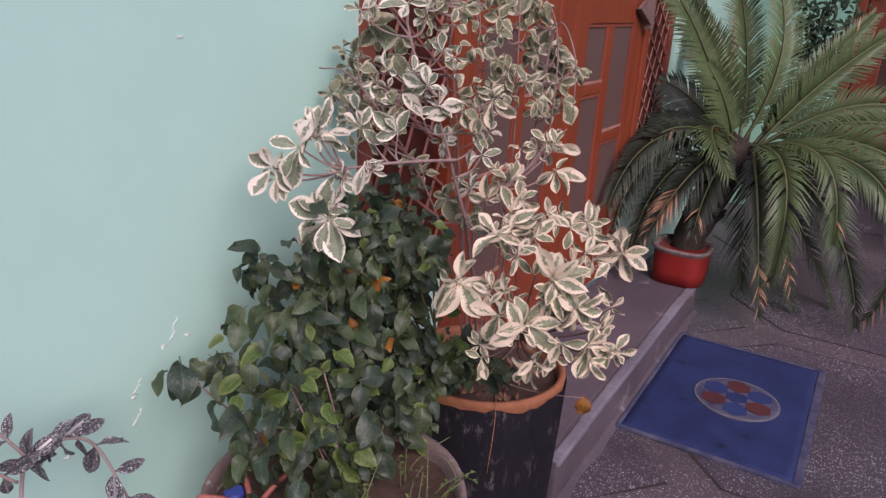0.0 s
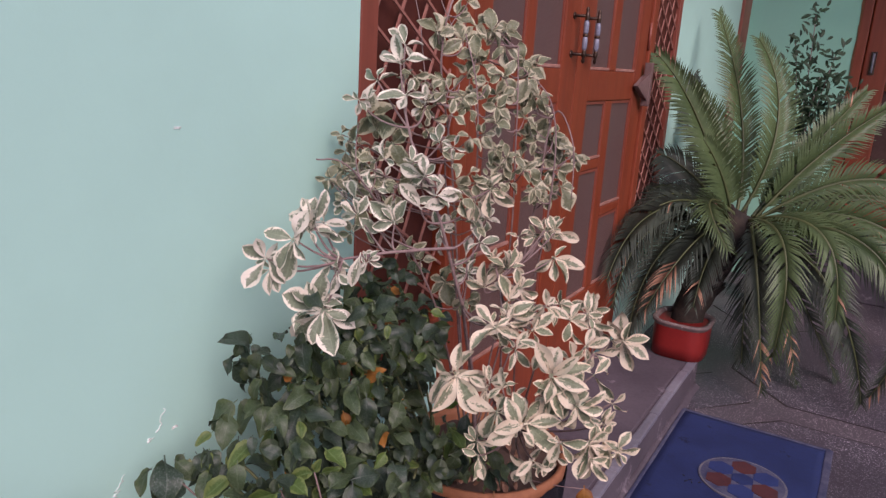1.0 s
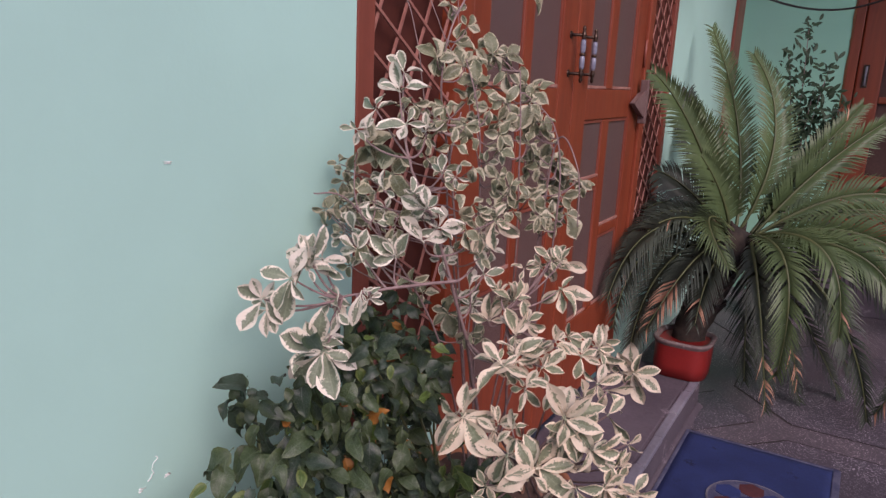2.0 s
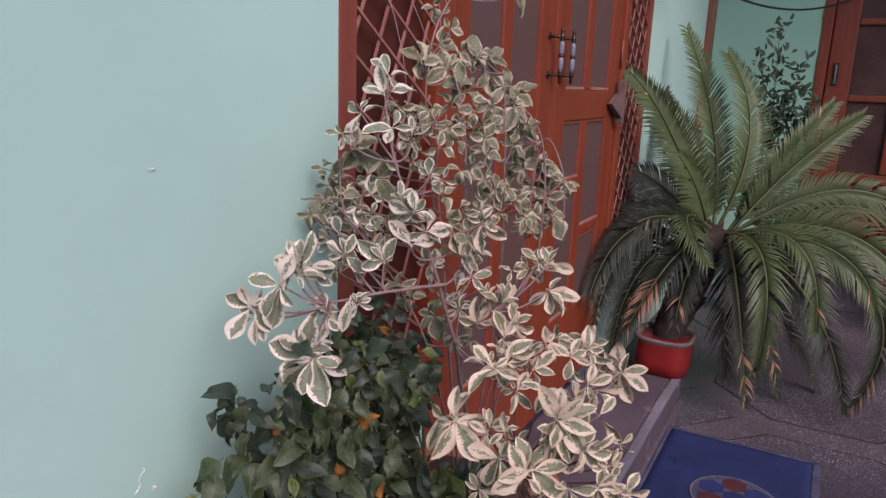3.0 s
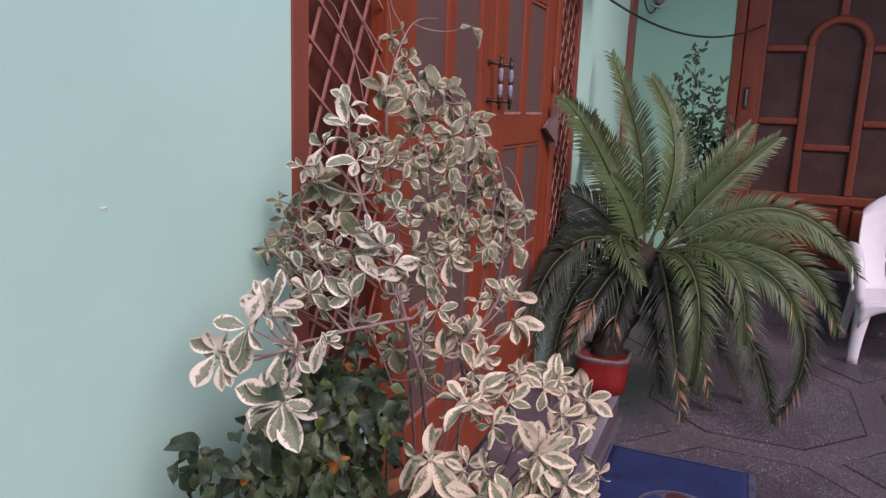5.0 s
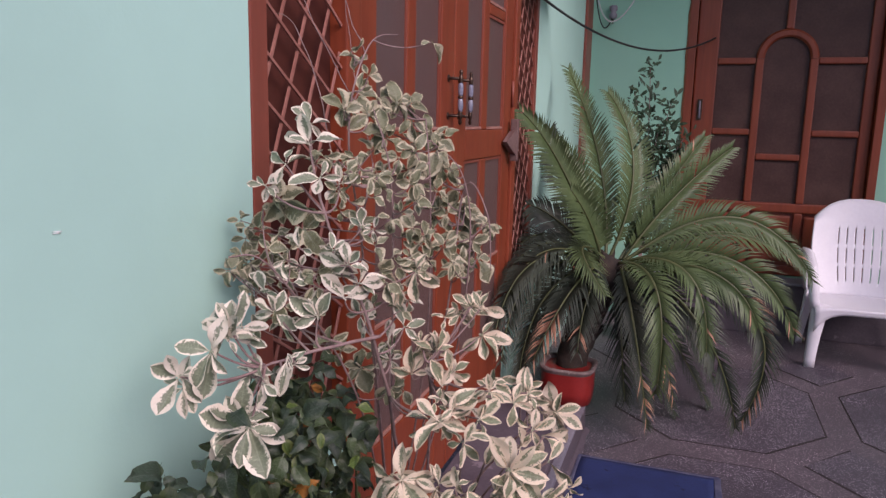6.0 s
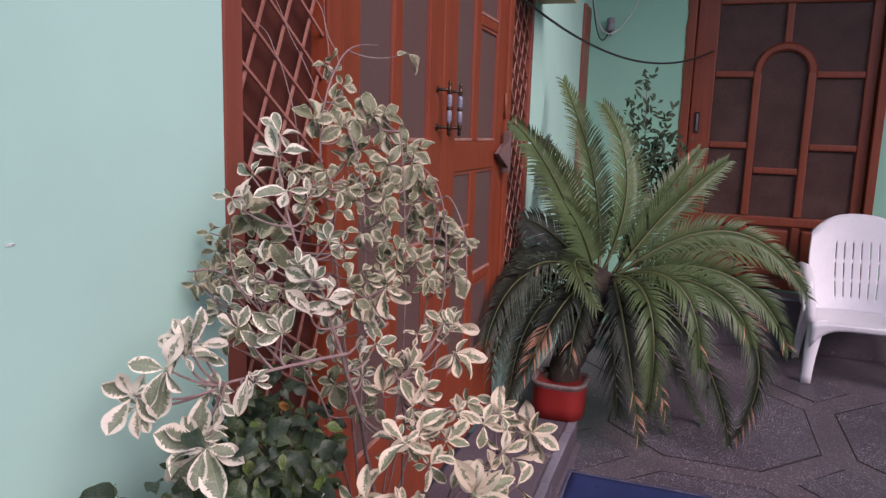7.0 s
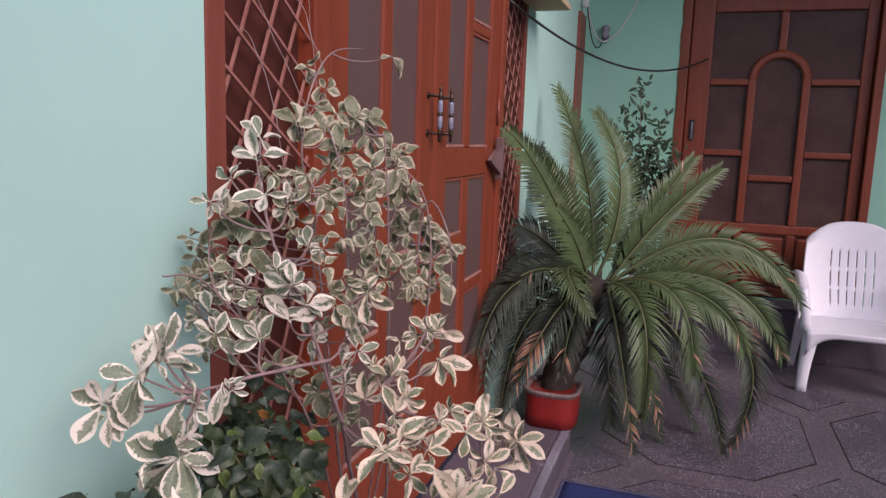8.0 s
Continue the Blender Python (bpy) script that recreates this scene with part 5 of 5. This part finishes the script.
CREEPER = [(-0.735, 1.236, 0.458, 1), (-0.757, 1.187, 0.431, 1), (-0.708, 1.283, 0.476, 1), (-0.676, 1.363, 0.445, 1), (-0.651, 1.026, 0.608, 2), (-0.612, 1.031, 0.571, 2), (-0.660, 1.021, 0.683, 2), (-0.674, 1.090, 0.730, 2), (-0.701, 1.031, 0.786, 2), (-0.713, 0.980, 0.797, 2), (-0.663, 1.137, 0.742, 1), (-0.612, 1.075, 0.619, 1), (-0.681, 0.978, 0.746, 2), (-0.543, 1.098, 0.602, 1),
           (-0.777, 1.149, 0.754, 3), (-0.776, 1.237, 0.731, 2), (-0.767, 1.108, 0.695, 3), (-0.776, 1.216, 0.67, 3), (-0.726, 1.078, 0.635, 3), (-0.675, 1.097, 0.553, 3), (-0.664, 1.175, 0.51, 2), (-0.787, 1.099, 0.761, 3), (-0.757, 1.175, 0.6, 3), (-0.706, 1.127, 0.582, 3), (-0.768, 1.03, 0.707, 2)]
SPRAY = [(-0.774, 0.888, 0.758, 1)]
for plant, root0, clumps, per in ((green, Vector((-0.641, 0.899, 0.438)), CLUMPS, 10.5), (ivy, Vector((-0.735, 1.328, 0.381)), CREEPER, 13.0), (green, Vector((-0.688, 0.878, 0.438)), SPRAY, 30)):
    for x, y, z, w in clumps:
        c = Vector((x, y, z))
        root = root0 + Vector((rnd.uniform(-.03, .03), rnd.uniform(-.03, .03), 0))
        mid = (c + root) / 2 + Vector((-0.02, 0.02, 0.03))
        stem = part("stem", tube(bmesh.new(), bez(root, mid, c, 8), 0.0032, 0.0016, 6), M["green_stem"], plant)
        wide = 0.045 if w > 1 else (0.022 if plant is ivy or z < 0.68 else 0.016)
        for k in range(int(per * w + 3)):
            off = Vector([max(-1.7, min(1.7, rnd.gauss(0, 1))) * q for q in (0.026, wide, wide * 0.92)])
            p = c + off
            p.x = max(p.x, -0.865)
            d = off * 7 + Vector((0.30 + rnd.gauss(0, 0.35), -0.22 + rnd.gauss(0, 0.45), -0.45 + rnd.gauss(0, 0.40)))
            if p.x < -0.82:
                d.x = abs(d.x)
            up = VIEWER * 0.7 + Vector((rnd.uniform(-.5, .5), rnd.uniform(-.5, .5), 0.8))
            q = rnd.random()
            kind = "lime" if q < 0.12 else "yellow" if q < 0.145 else "green_b" if q < 0.55 else "green"
            if per > 20 and off.length > 0.034:
                continue
            put_leaf("leaf", rnd.choice(LEAVES[kind]), stem, p, d, up, rnd.uniform(0.38, 0.92) * (0.70 if per > 20 else 0.72 if plant is ivy else 0.86), rnd.uniform(-0.7, 0.7))
# pale young leaves at the front
rosette(green, "lime", (-0.634, 0.826, 0.579), (-167, 70), (58, 49), stems=[[Vector((-0.64, 0.90, 0.455))]], full=False)
rosette(green, "lime", (-0.610, 0.839, 0.572), (-52, 56), (125, 34), stems=[[Vector((-0.64, 0.90, 0.455))]], full=False)
rosette(green, "lime", (-0.668, 0.822, 0.640), (-153, 50), (95, 11), stems=[[Vector((-0.64, 0.90, 0.455))]], full=False)
rosette(green, "lime", (-0.640, 0.850, 0.661), (-158, 34), (64, 21), stems=[[Vector((-0.64, 0.90, 0.455))]], full=False)
rosette(green, "green_b", (-0.790, 0.756, 0.657), (-137, 23), stems=[[Vector((-0.64, 0.90, 0.455))]], full=False)

# ---- speckled grey plant by the wall ----
grey = base("speckled_plant", -0.764, 0.479, 0.286, "small plant with speckled grey leaves on pinkish stems", "plant")
for tips, first in ((((-0.762, 0.490, 0.285), (-0.785, 0.549, 0.611), (-0.785, 0.566, 0.639), (-0.785, 0.595, 0.646), (-0.780, 0.629, 0.622), (-0.765, 0.651, 0.545)), 12),
                    (((-0.762, 0.490, 0.285), (-0.785, 0.549, 0.611), (-0.785, 0.560, 0.640), (-0.800, 0.534, 0.693)), 9),
                    (((-0.762, 0.490, 0.285), (-0.780, 0.503, 0.631), (-0.770, 0.540, 0.633)), 7)):
    path = smooth_path(tips)
    part("stem", tube(bmesh.new(), path, 0.0026, 0.0016, 6), M["pink_stem"], grey)
    for i in range(first, len(path), 3):
        for s in (-1, 1):
            dr = (path[i] - path[i - 1]).normalized() * 0.7 + s * Vector((0.25, 0.45, 0.75)) + Vector((rnd.gauss(0, .2), rnd.gauss(0, .2), rnd.gauss(0, .2)))
            put_leaf("leaf", rnd.choice(LEAVES["grey"]), grey, path[i] + dr.normalized() * 0.004, dr, VIEWER + Vector((rnd.gauss(0, .3), 0, 0.5)), rnd.uniform(0.9, 1.45), rnd.uniform(-.4, .4))

# ---- cycad ----
CROWN = Vector((-0.532, 3.170, 0.632))
cycad = base("cycad", -0.645, 2.96, STEP + 0.10, "large cycad with arching feathery green fronds in a red pot", "cycad")
trunk = [Vector((-0.645, 2.96, STEP + 0.095)), Vector((-0.63, 3.03, 0.40)), CROWN]
bm = tube(bmesh.new(), bez(trunk[0], trunk[1], CROWN, 10), 0.056, 0.075, 14)
for vtx in bm.verts:
    vtx.co += 0.014 * Vector((noise.noise(vtx.co * 30), noise.noise(vtx.co * 30 + Vector((9, 0, 0))), noise.noise(vtx.co * 25)))
part("trunk", bm, M["trunk"], cycad)
for k in range(44):
    a, h = rnd.uniform(0, 6.28), rnd.uniform(0.2, 1.0)
    p = trunk[0].lerp(CROWN, h)
    out = Vector((math.cos(a), math.sin(a), 0.5))
    part("frond_stub", tube(bmesh.new(), [p + out * 0.05, p + out * 0.085 + Vector((0, 0, 0.02))], 0.012, 0.005, 4), M["trunk"], cycad)


def frond(tip, ctrl, old=0.0, dry=0.0, width=0.12, face=(0, 0, 1)):
    """One feather frond: a stalk bent towards a control point, with two ranks of narrow leaflets."""
    tip, ctrl = Vector(tip), Vector(ctrl)
    flat = Vector((tip.x - CROWN.x, tip.y - CROWN.y, 0))
    start = CROWN + flat.normalized() * 0.05
    n = max(36, int((tip - start).length / 0.0105))
    pts = bez(start, ctrl, tip, n)
    bm = bmesh.new()
    rings, dirs = [], []
    for i, p in enumerate(pts):
        d = (pts[min(i + 1, n)] - pts[max(i - 1, 0)]).normalized()
        side = d.cross(Vector(face)).normalized()
        if dirs and side.dot(dirs[-1][1]) < 0:
            side = -side
        nor = side.cross(d).normalized()
        r = 0.0058 * (1 - i / n) + 0.0014
        dirs.append((d, side, nor))
        rings.append([bm.verts.new(p + r * q) for q in (side, nor, -side, -nor)])
    for a, b in zip(rings, rings[1:]):
        for k in range(4):
            f = bm.faces.new((a[k], a[(k + 1) % 4], b[(k + 1) % 4], b[k]))
            f.smooth, f.material_index = True, 2
    bm.faces.new(rings[0][::-1]), bm.faces.new(rings[-1])
    vee = rnd.uniform(0.30, 0.6)
    for i in range(7, n + 1):
        v = i / n
        d, side, nor = dirs[i]
        size = width * min(1, (v - 0.05) * 5) * (1 - 0.6 * max(0, v - 0.6) / 0.4) 
        for s, k in ((1, 0), (-1, 2)):
            if rnd.random() < 0.02 + 0.15 * old:
                continue
            ln = size * rnd.uniform(0.86, 1.08)
            sweep = 0.72 + 0.85 * v ** 1.5
            q = (side * s + d * sweep + nor * (vee - 0.15 * v) + Vector((rnd.gauss(0, .05), rnd.gauss(0, .05), rnd.gauss(0, .05) - 0.35 * old))).normalized()
            p0 = (rings[i - 1][k].co + rings[i][k].co) / 2
            droop = Vector((0, 0, -0.12 * ln - 0.15 * old * ln))
            wv = d * 0.0052
            m1, m2 = p0 + q * ln * 0.5 + nor * 0.04 * ln, p0 + q * ln + droop
            vs = [rings[i - 1][k], rings[i][k], bm.verts.new(m1 + wv), bm.verts.new(m1 - wv), bm.verts.new(m2)]
            mi = 1 if v > 0.88 - 0.35 * dry and rnd.random() < dry or rnd.random() < 0.0015 else 0
            for f in ((0, 1, 2, 3), (3, 2, 4)):
                fc = bm.faces.new([vs[w] for w in f])
                fc.smooth, fc.material_index = True, mi
    return part("frond", bm, (M["frond_old_shaded"] if old > 0.4 else M["frond"], M["frond_dry"], M["rachis"]), cycad)


# young upright fronds
frond((-0.815, 3.580, 1.412), (-0.564, 3.324, 1.012), 0.05, 0.015, 0.115, face=(0.3, -1, 0.12))
frond((-0.615, 3.420, 1.302), (-0.383, 3.281, 1.041), 0.05, 0.015, 0.115, face=(0.35, -1, 0.12))
frond((-0.109, 3.450, 1.088), (-0.326, 3.276, 0.918), 0.05, 0.015, 0.115, face=(0.1, -1, 0.12))
frond((-0.875, 2.930, 1.216), (-0.732, 3.064, 1.078), 0.05, 0.015, 0.115, face=(0.2, -1, 0.12))
frond((-0.215, 3.620, 1.127), (-0.385, 3.385, 0.873), 0.05, 0.015, 0.115, face=(0.1, -1, 0.12))
frond((-0.784, 3.200, 1.103), (-0.657, 3.212, 0.953), 0.05, 0.015, 0.115, face=(0.3, -1, 0.12))
frond((-0.682, 3.000, 0.925), (-0.598, 3.094, 0.796), 0.05, 0.015, 0.115, face=(0.3, -1, 0.12))
# arching fronds
frond((0.222, 3.300, 0.588), (-0.046, 3.301, 1.040), 0.2, 0.03, 0.118, face=(0.1, -0.75, 0.65))
frond((0.204, 3.620, 0.603), (-0.091, 3.492, 0.863), 0.2, 0.03, 0.122, face=(0.1, -0.75, 0.65))
frond((0.150, 3.150, 0.419), (-0.012, 3.141, 0.831), 0.2, 0.03, 0.122, face=(0.1, -0.75, 0.65))
frond((-0.157, 2.900, 0.367), (-0.164, 2.880, 0.808), 0.2, 0.03, 0.128, face=(0.1, -0.35, 0.9))
frond((-0.314, 2.780, 0.249), (-0.269, 2.707, 0.775), 0.2, 0.03, 0.122, face=(0.1, -0.35, 0.9))
frond((-0.514, 2.850, 0.564), (-0.724, 2.975, 0.816), 0.2, 0.03, 0.122, face=(0.1, -0.35, 0.9))
frond((0.014, 3.050, 0.451), (-0.077, 3.015, 0.741), 0.2, 0.03, 0.122, face=(0.1, -0.75, 0.65))
# old drooping and inner fronds; their green is darkened for shade under the crown
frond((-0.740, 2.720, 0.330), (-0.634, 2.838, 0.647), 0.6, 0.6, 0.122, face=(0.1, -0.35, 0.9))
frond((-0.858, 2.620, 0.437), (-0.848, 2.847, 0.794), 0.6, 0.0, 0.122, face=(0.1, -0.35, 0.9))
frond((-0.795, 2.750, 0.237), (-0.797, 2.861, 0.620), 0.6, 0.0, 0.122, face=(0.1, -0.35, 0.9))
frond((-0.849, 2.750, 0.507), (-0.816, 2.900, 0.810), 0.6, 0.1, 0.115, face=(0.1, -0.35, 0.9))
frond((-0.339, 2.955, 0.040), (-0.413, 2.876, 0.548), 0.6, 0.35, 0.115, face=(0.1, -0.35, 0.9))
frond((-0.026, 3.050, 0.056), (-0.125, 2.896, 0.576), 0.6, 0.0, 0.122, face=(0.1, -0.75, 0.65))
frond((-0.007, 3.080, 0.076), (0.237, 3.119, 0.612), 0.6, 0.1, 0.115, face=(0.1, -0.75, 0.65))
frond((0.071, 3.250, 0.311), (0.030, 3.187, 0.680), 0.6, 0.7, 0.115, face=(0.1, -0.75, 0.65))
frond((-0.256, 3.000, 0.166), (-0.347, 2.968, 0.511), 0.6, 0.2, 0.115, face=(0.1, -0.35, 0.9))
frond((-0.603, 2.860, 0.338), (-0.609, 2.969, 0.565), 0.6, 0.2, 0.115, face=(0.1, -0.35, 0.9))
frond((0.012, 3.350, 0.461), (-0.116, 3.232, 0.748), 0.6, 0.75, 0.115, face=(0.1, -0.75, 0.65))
# further dark fronds, added to deepen shade by the wall and over the floor
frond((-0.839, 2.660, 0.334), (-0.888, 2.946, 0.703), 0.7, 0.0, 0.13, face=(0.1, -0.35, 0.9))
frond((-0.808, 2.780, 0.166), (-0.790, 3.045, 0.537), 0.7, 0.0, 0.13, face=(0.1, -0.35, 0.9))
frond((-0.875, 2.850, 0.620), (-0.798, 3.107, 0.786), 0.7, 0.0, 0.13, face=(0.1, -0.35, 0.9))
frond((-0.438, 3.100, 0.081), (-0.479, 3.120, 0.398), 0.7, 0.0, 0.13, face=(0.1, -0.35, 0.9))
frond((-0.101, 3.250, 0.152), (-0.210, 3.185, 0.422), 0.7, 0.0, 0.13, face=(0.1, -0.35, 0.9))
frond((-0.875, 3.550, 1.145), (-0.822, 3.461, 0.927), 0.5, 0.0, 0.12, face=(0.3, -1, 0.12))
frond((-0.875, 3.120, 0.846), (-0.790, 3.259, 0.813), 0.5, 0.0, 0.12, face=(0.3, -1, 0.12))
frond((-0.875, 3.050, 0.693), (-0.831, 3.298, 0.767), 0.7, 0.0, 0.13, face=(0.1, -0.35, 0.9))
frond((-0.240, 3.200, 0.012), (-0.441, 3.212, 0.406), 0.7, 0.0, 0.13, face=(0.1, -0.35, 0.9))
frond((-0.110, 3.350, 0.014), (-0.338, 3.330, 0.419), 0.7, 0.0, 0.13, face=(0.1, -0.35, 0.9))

# ---- slender bush behind the cycad ----
bush = base("slender_bush", -0.50, 4.26, 0.25, "slender bush with small narrow dark leaves", "bush")
for tip in ((-0.500, 4.200, 1.459), (-0.384, 4.200, 1.291), (-0.311, 4.200, 1.103), (-0.566, 4.200, 1.324), (-0.327, 4.200, 1.022), (-0.437, 4.200, 1.176)):
    path = bez((-0.50, 4.26, 0.24), (-0.47, 4.26, 0.85), tip, 16)
    part("stem", tube(bmesh.new(), path, 0.005, 0.0018, 5), M["bark"], bush)
    for i in range(9, 17):
        for k in range(12):
            d = Vector((rnd.gauss(0, 0.7), rnd.gauss(-0.1, 0.6), rnd.gauss(0.45, 0.5)))
            put_leaf("leaf", LEAVES["bush"][0], bush, path[i] + d.normalized() * 0.008 + Vector((rnd.gauss(0, .022), rnd.gauss(0, .022), rnd.gauss(0, .025))), d, VIEWER + Vector((0, 0, 0.5)), rnd.uniform(0.6, 1.1))

# ---- litter, weeds and small things in the pots ----
def flake(name, x, y, z, size, material, label, category):
    me = LEAVES["yellow"][0] if size > 0.65 else rnd.choice(LEAVES["litter"])
    ob = new(name, me)
    ob.matrix_basis = pose(x, y, z, rnd.uniform(-20, 20), rnd.uniform(-25, 25), rnd.uniform(0, 360)) @ Matrix.Scale(size, 4)
    return tagged(ob, label, category)


weeds = base("pot_weeds", -0.544, 0.882, 0.471, "thin dry weeds with tiny leaves in the cement pot", "weeds")
for k in range(22):
    x, y = -0.533 + rnd.uniform(-.05, .05), 0.892 + rnd.uniform(-.07, .07)
    t = Vector((x + rnd.uniform(-.02, .05), y + rnd.uniform(-.04, .04), 0.511 + rnd.uniform(0, .06)))
    path = bez((x, y, 0.469), (x, y, 0.511), t, 6)
    part("stem", tube(bmesh.new(), path, 0.0012, 0.0007, 4), M["green_stem"], weeds)
    for i in range(2, 7):
        d = Vector((rnd.gauss(0, 1), rnd.gauss(0, 1), 0.6))
        put_leaf("leaf", LEAVES["lime"][1], weeds, path[i], d, (0, 0, 1), rnd.uniform(0.08, 0.2))
succ = base("red_stemmed_sprout", -0.689, 0.78, 0.472, "low sprout with thick reddish stems in the cement pot", "sprout")
for a in (0.2, 1.3, 2.6, 4.0):
    p = Vector((-0.689, 0.77, 0.47))
    part("stem", tube(bmesh.new(), bez(p, p + Vector((0.02 * math.cos(a), 0.02 * math.sin(a), 0.04)), p + Vector((0.065 * math.cos(a), 0.065 * math.sin(a), 0.045)), 6), 0.005, 0.003, 6), M["red_stem"], succ)
cap = tagged(part("bottle_cap", lathe(bmesh.new(), [(0.010, 0), (0.014, 0.001), (0.014, 0.010), (0.011, 0.013)], 18, centre=(-0.732, 0.779, 0.475)), M["blue_cap"]), "small blue plastic bottle cap on the soil", "bottle cap")
for k in range(34):
    a, r = rnd.uniform(0, 6.28), 0.118 * rnd.random() ** 0.6
    flake("dry_leaf", -0.683 + r * math.cos(a), 1.38 + r * math.sin(a), 0.420, rnd.uniform(0.45, 0.649), None, "curled brown dry leaf on the soil", "dry leaf")
# a yellowed leaf hanging beside the pot
put_leaf("leaf", LEAVES["yellow"][0], twig(shrub, (-0.466, 1.360, 0.437), list(STEMS.values()), 0.0009)[1], (-0.466, 1.360, 0.437), (0.15, -0.1, -1), FACE, 0.95)

blade = part("grass_blade", tube(bmesh.new(), bez((-0.607, 1.283, 0.444), (-0.566, 1.221, 0.459), (-0.557, 1.174, 0.348), 10), 0.0011, 0.0006, 4), M["litter_stem"])
tagged(blade, "dry brown grass blade hanging over the pot's rim", "grass blade")
for x, y in ((-0.432, 2.25), (-0.419, 2.235), (-0.446, 2.26), (-0.404, 2.25), (-0.439, 2.233)):
    a = rnd.uniform(0, 3.1)
    bm = tube(bmesh.new(), [(x, y, 0.0125), (x + 0.010 * math.cos(a), y + 0.010 * math.sin(a), 0.0135)], 0.0016, 0.0008, 5)
    tagged(part("twig_bit", bm, M["cable"]), "small dark bit of dry twig on the mat", "twig bit", "twig bits")

# flaked paint on the house wall
for y, z, h in ((0.831, 0.654, 0.030), (0.763, 0.587, 0.026), (0.761, 0.545, 0.022), (0.812, 0.632, 0.006), (0.852, 0.634, 0.004), (0.873, 1.043, 0.003), (0.66, 0.54, 0.005)):
    bm = bmesh.new()
    pts = [(WX + 0.0006, y + 0.011 * noise.noise((i * 1.1, y * 40, z * 9)) + 0.010 * (i / 8 - 0.5) * (h > 0.01), z + h * (i / 8 - 0.5)) for i in (q * 0.5 for q in range(17))]
    tube(bm, pts, 0.0008 if h > 0.01 else 0.0005, 0.0005, 5)
    tagged(part("paint_chip", bm, M["chip"]), "small pale flaked patch of wall paint", "paint chip", "paint chips")

# ---- inlaid floor panels ----
def octagon(hx, hy, cx, cy):
    return [(-hx + cx, -hy), (hx - cx, -hy), (hx, -hy + cy), (hx, hy - cy), (hx - cx, hy), (-hx + cx, hy), (-hx, hy - cy), (-hx, -hy + cy)]


def plate_mesh(name, pts, inset, z, material, low=0.0005):
    bm = bmesh.new()
    k = [((x - inset * (1 if x > 0 else -1)), (y - inset * (1 if y > 0 else -1))) for x, y in pts]
    top, bot = [bm.verts.new((x, y, z)) for x, y in k], [bm.verts.new((x, y, low)) for x, y in k]
    bm.faces.new(top)
    for i in range(len(k)):
        j = (i + 1) % len(k)
        bm.faces.new((bot[i], bot[j], top[j], top[i]))
    me = bpy.data.meshes.new(name)
    bm.to_mesh(me)
    bm.free()
    me.materials.append(material)
    return me


OCT, DIA = octagon(0.402, 0.490, 0.232, 0.245), [(-0.178, 0), (0, -0.205), (0.178, 0), (0, 0.205)]
FLOOR = bpy.data.objects["floor"]
meshes = [(plate_mesh("divider", p, 0.0, 0.0012, M["strip"]), plate_mesh("floor_panel", p, 0.007, 0.0022, M["panel"])) for p in (OCT, DIA)]
for i in range(-1, 5):
    for j in range(-4, 2):
        for k, (dx, dy) in enumerate(((0.0, 0.0), (0.46, 0.565))):
            x, y = -0.085 + 0.92 * i + dx, 3.478 + 1.11 * j + dy
            if x < -0.62 or x > 4.2 or y > 4.45 or y < -3.5:
                continue
            for nm, me in zip(("divider", "floor_panel"), meshes[k]):
                ob = new(nm, me)
                ob.parent = FLOOR
                ob.location = (x, y, 0)
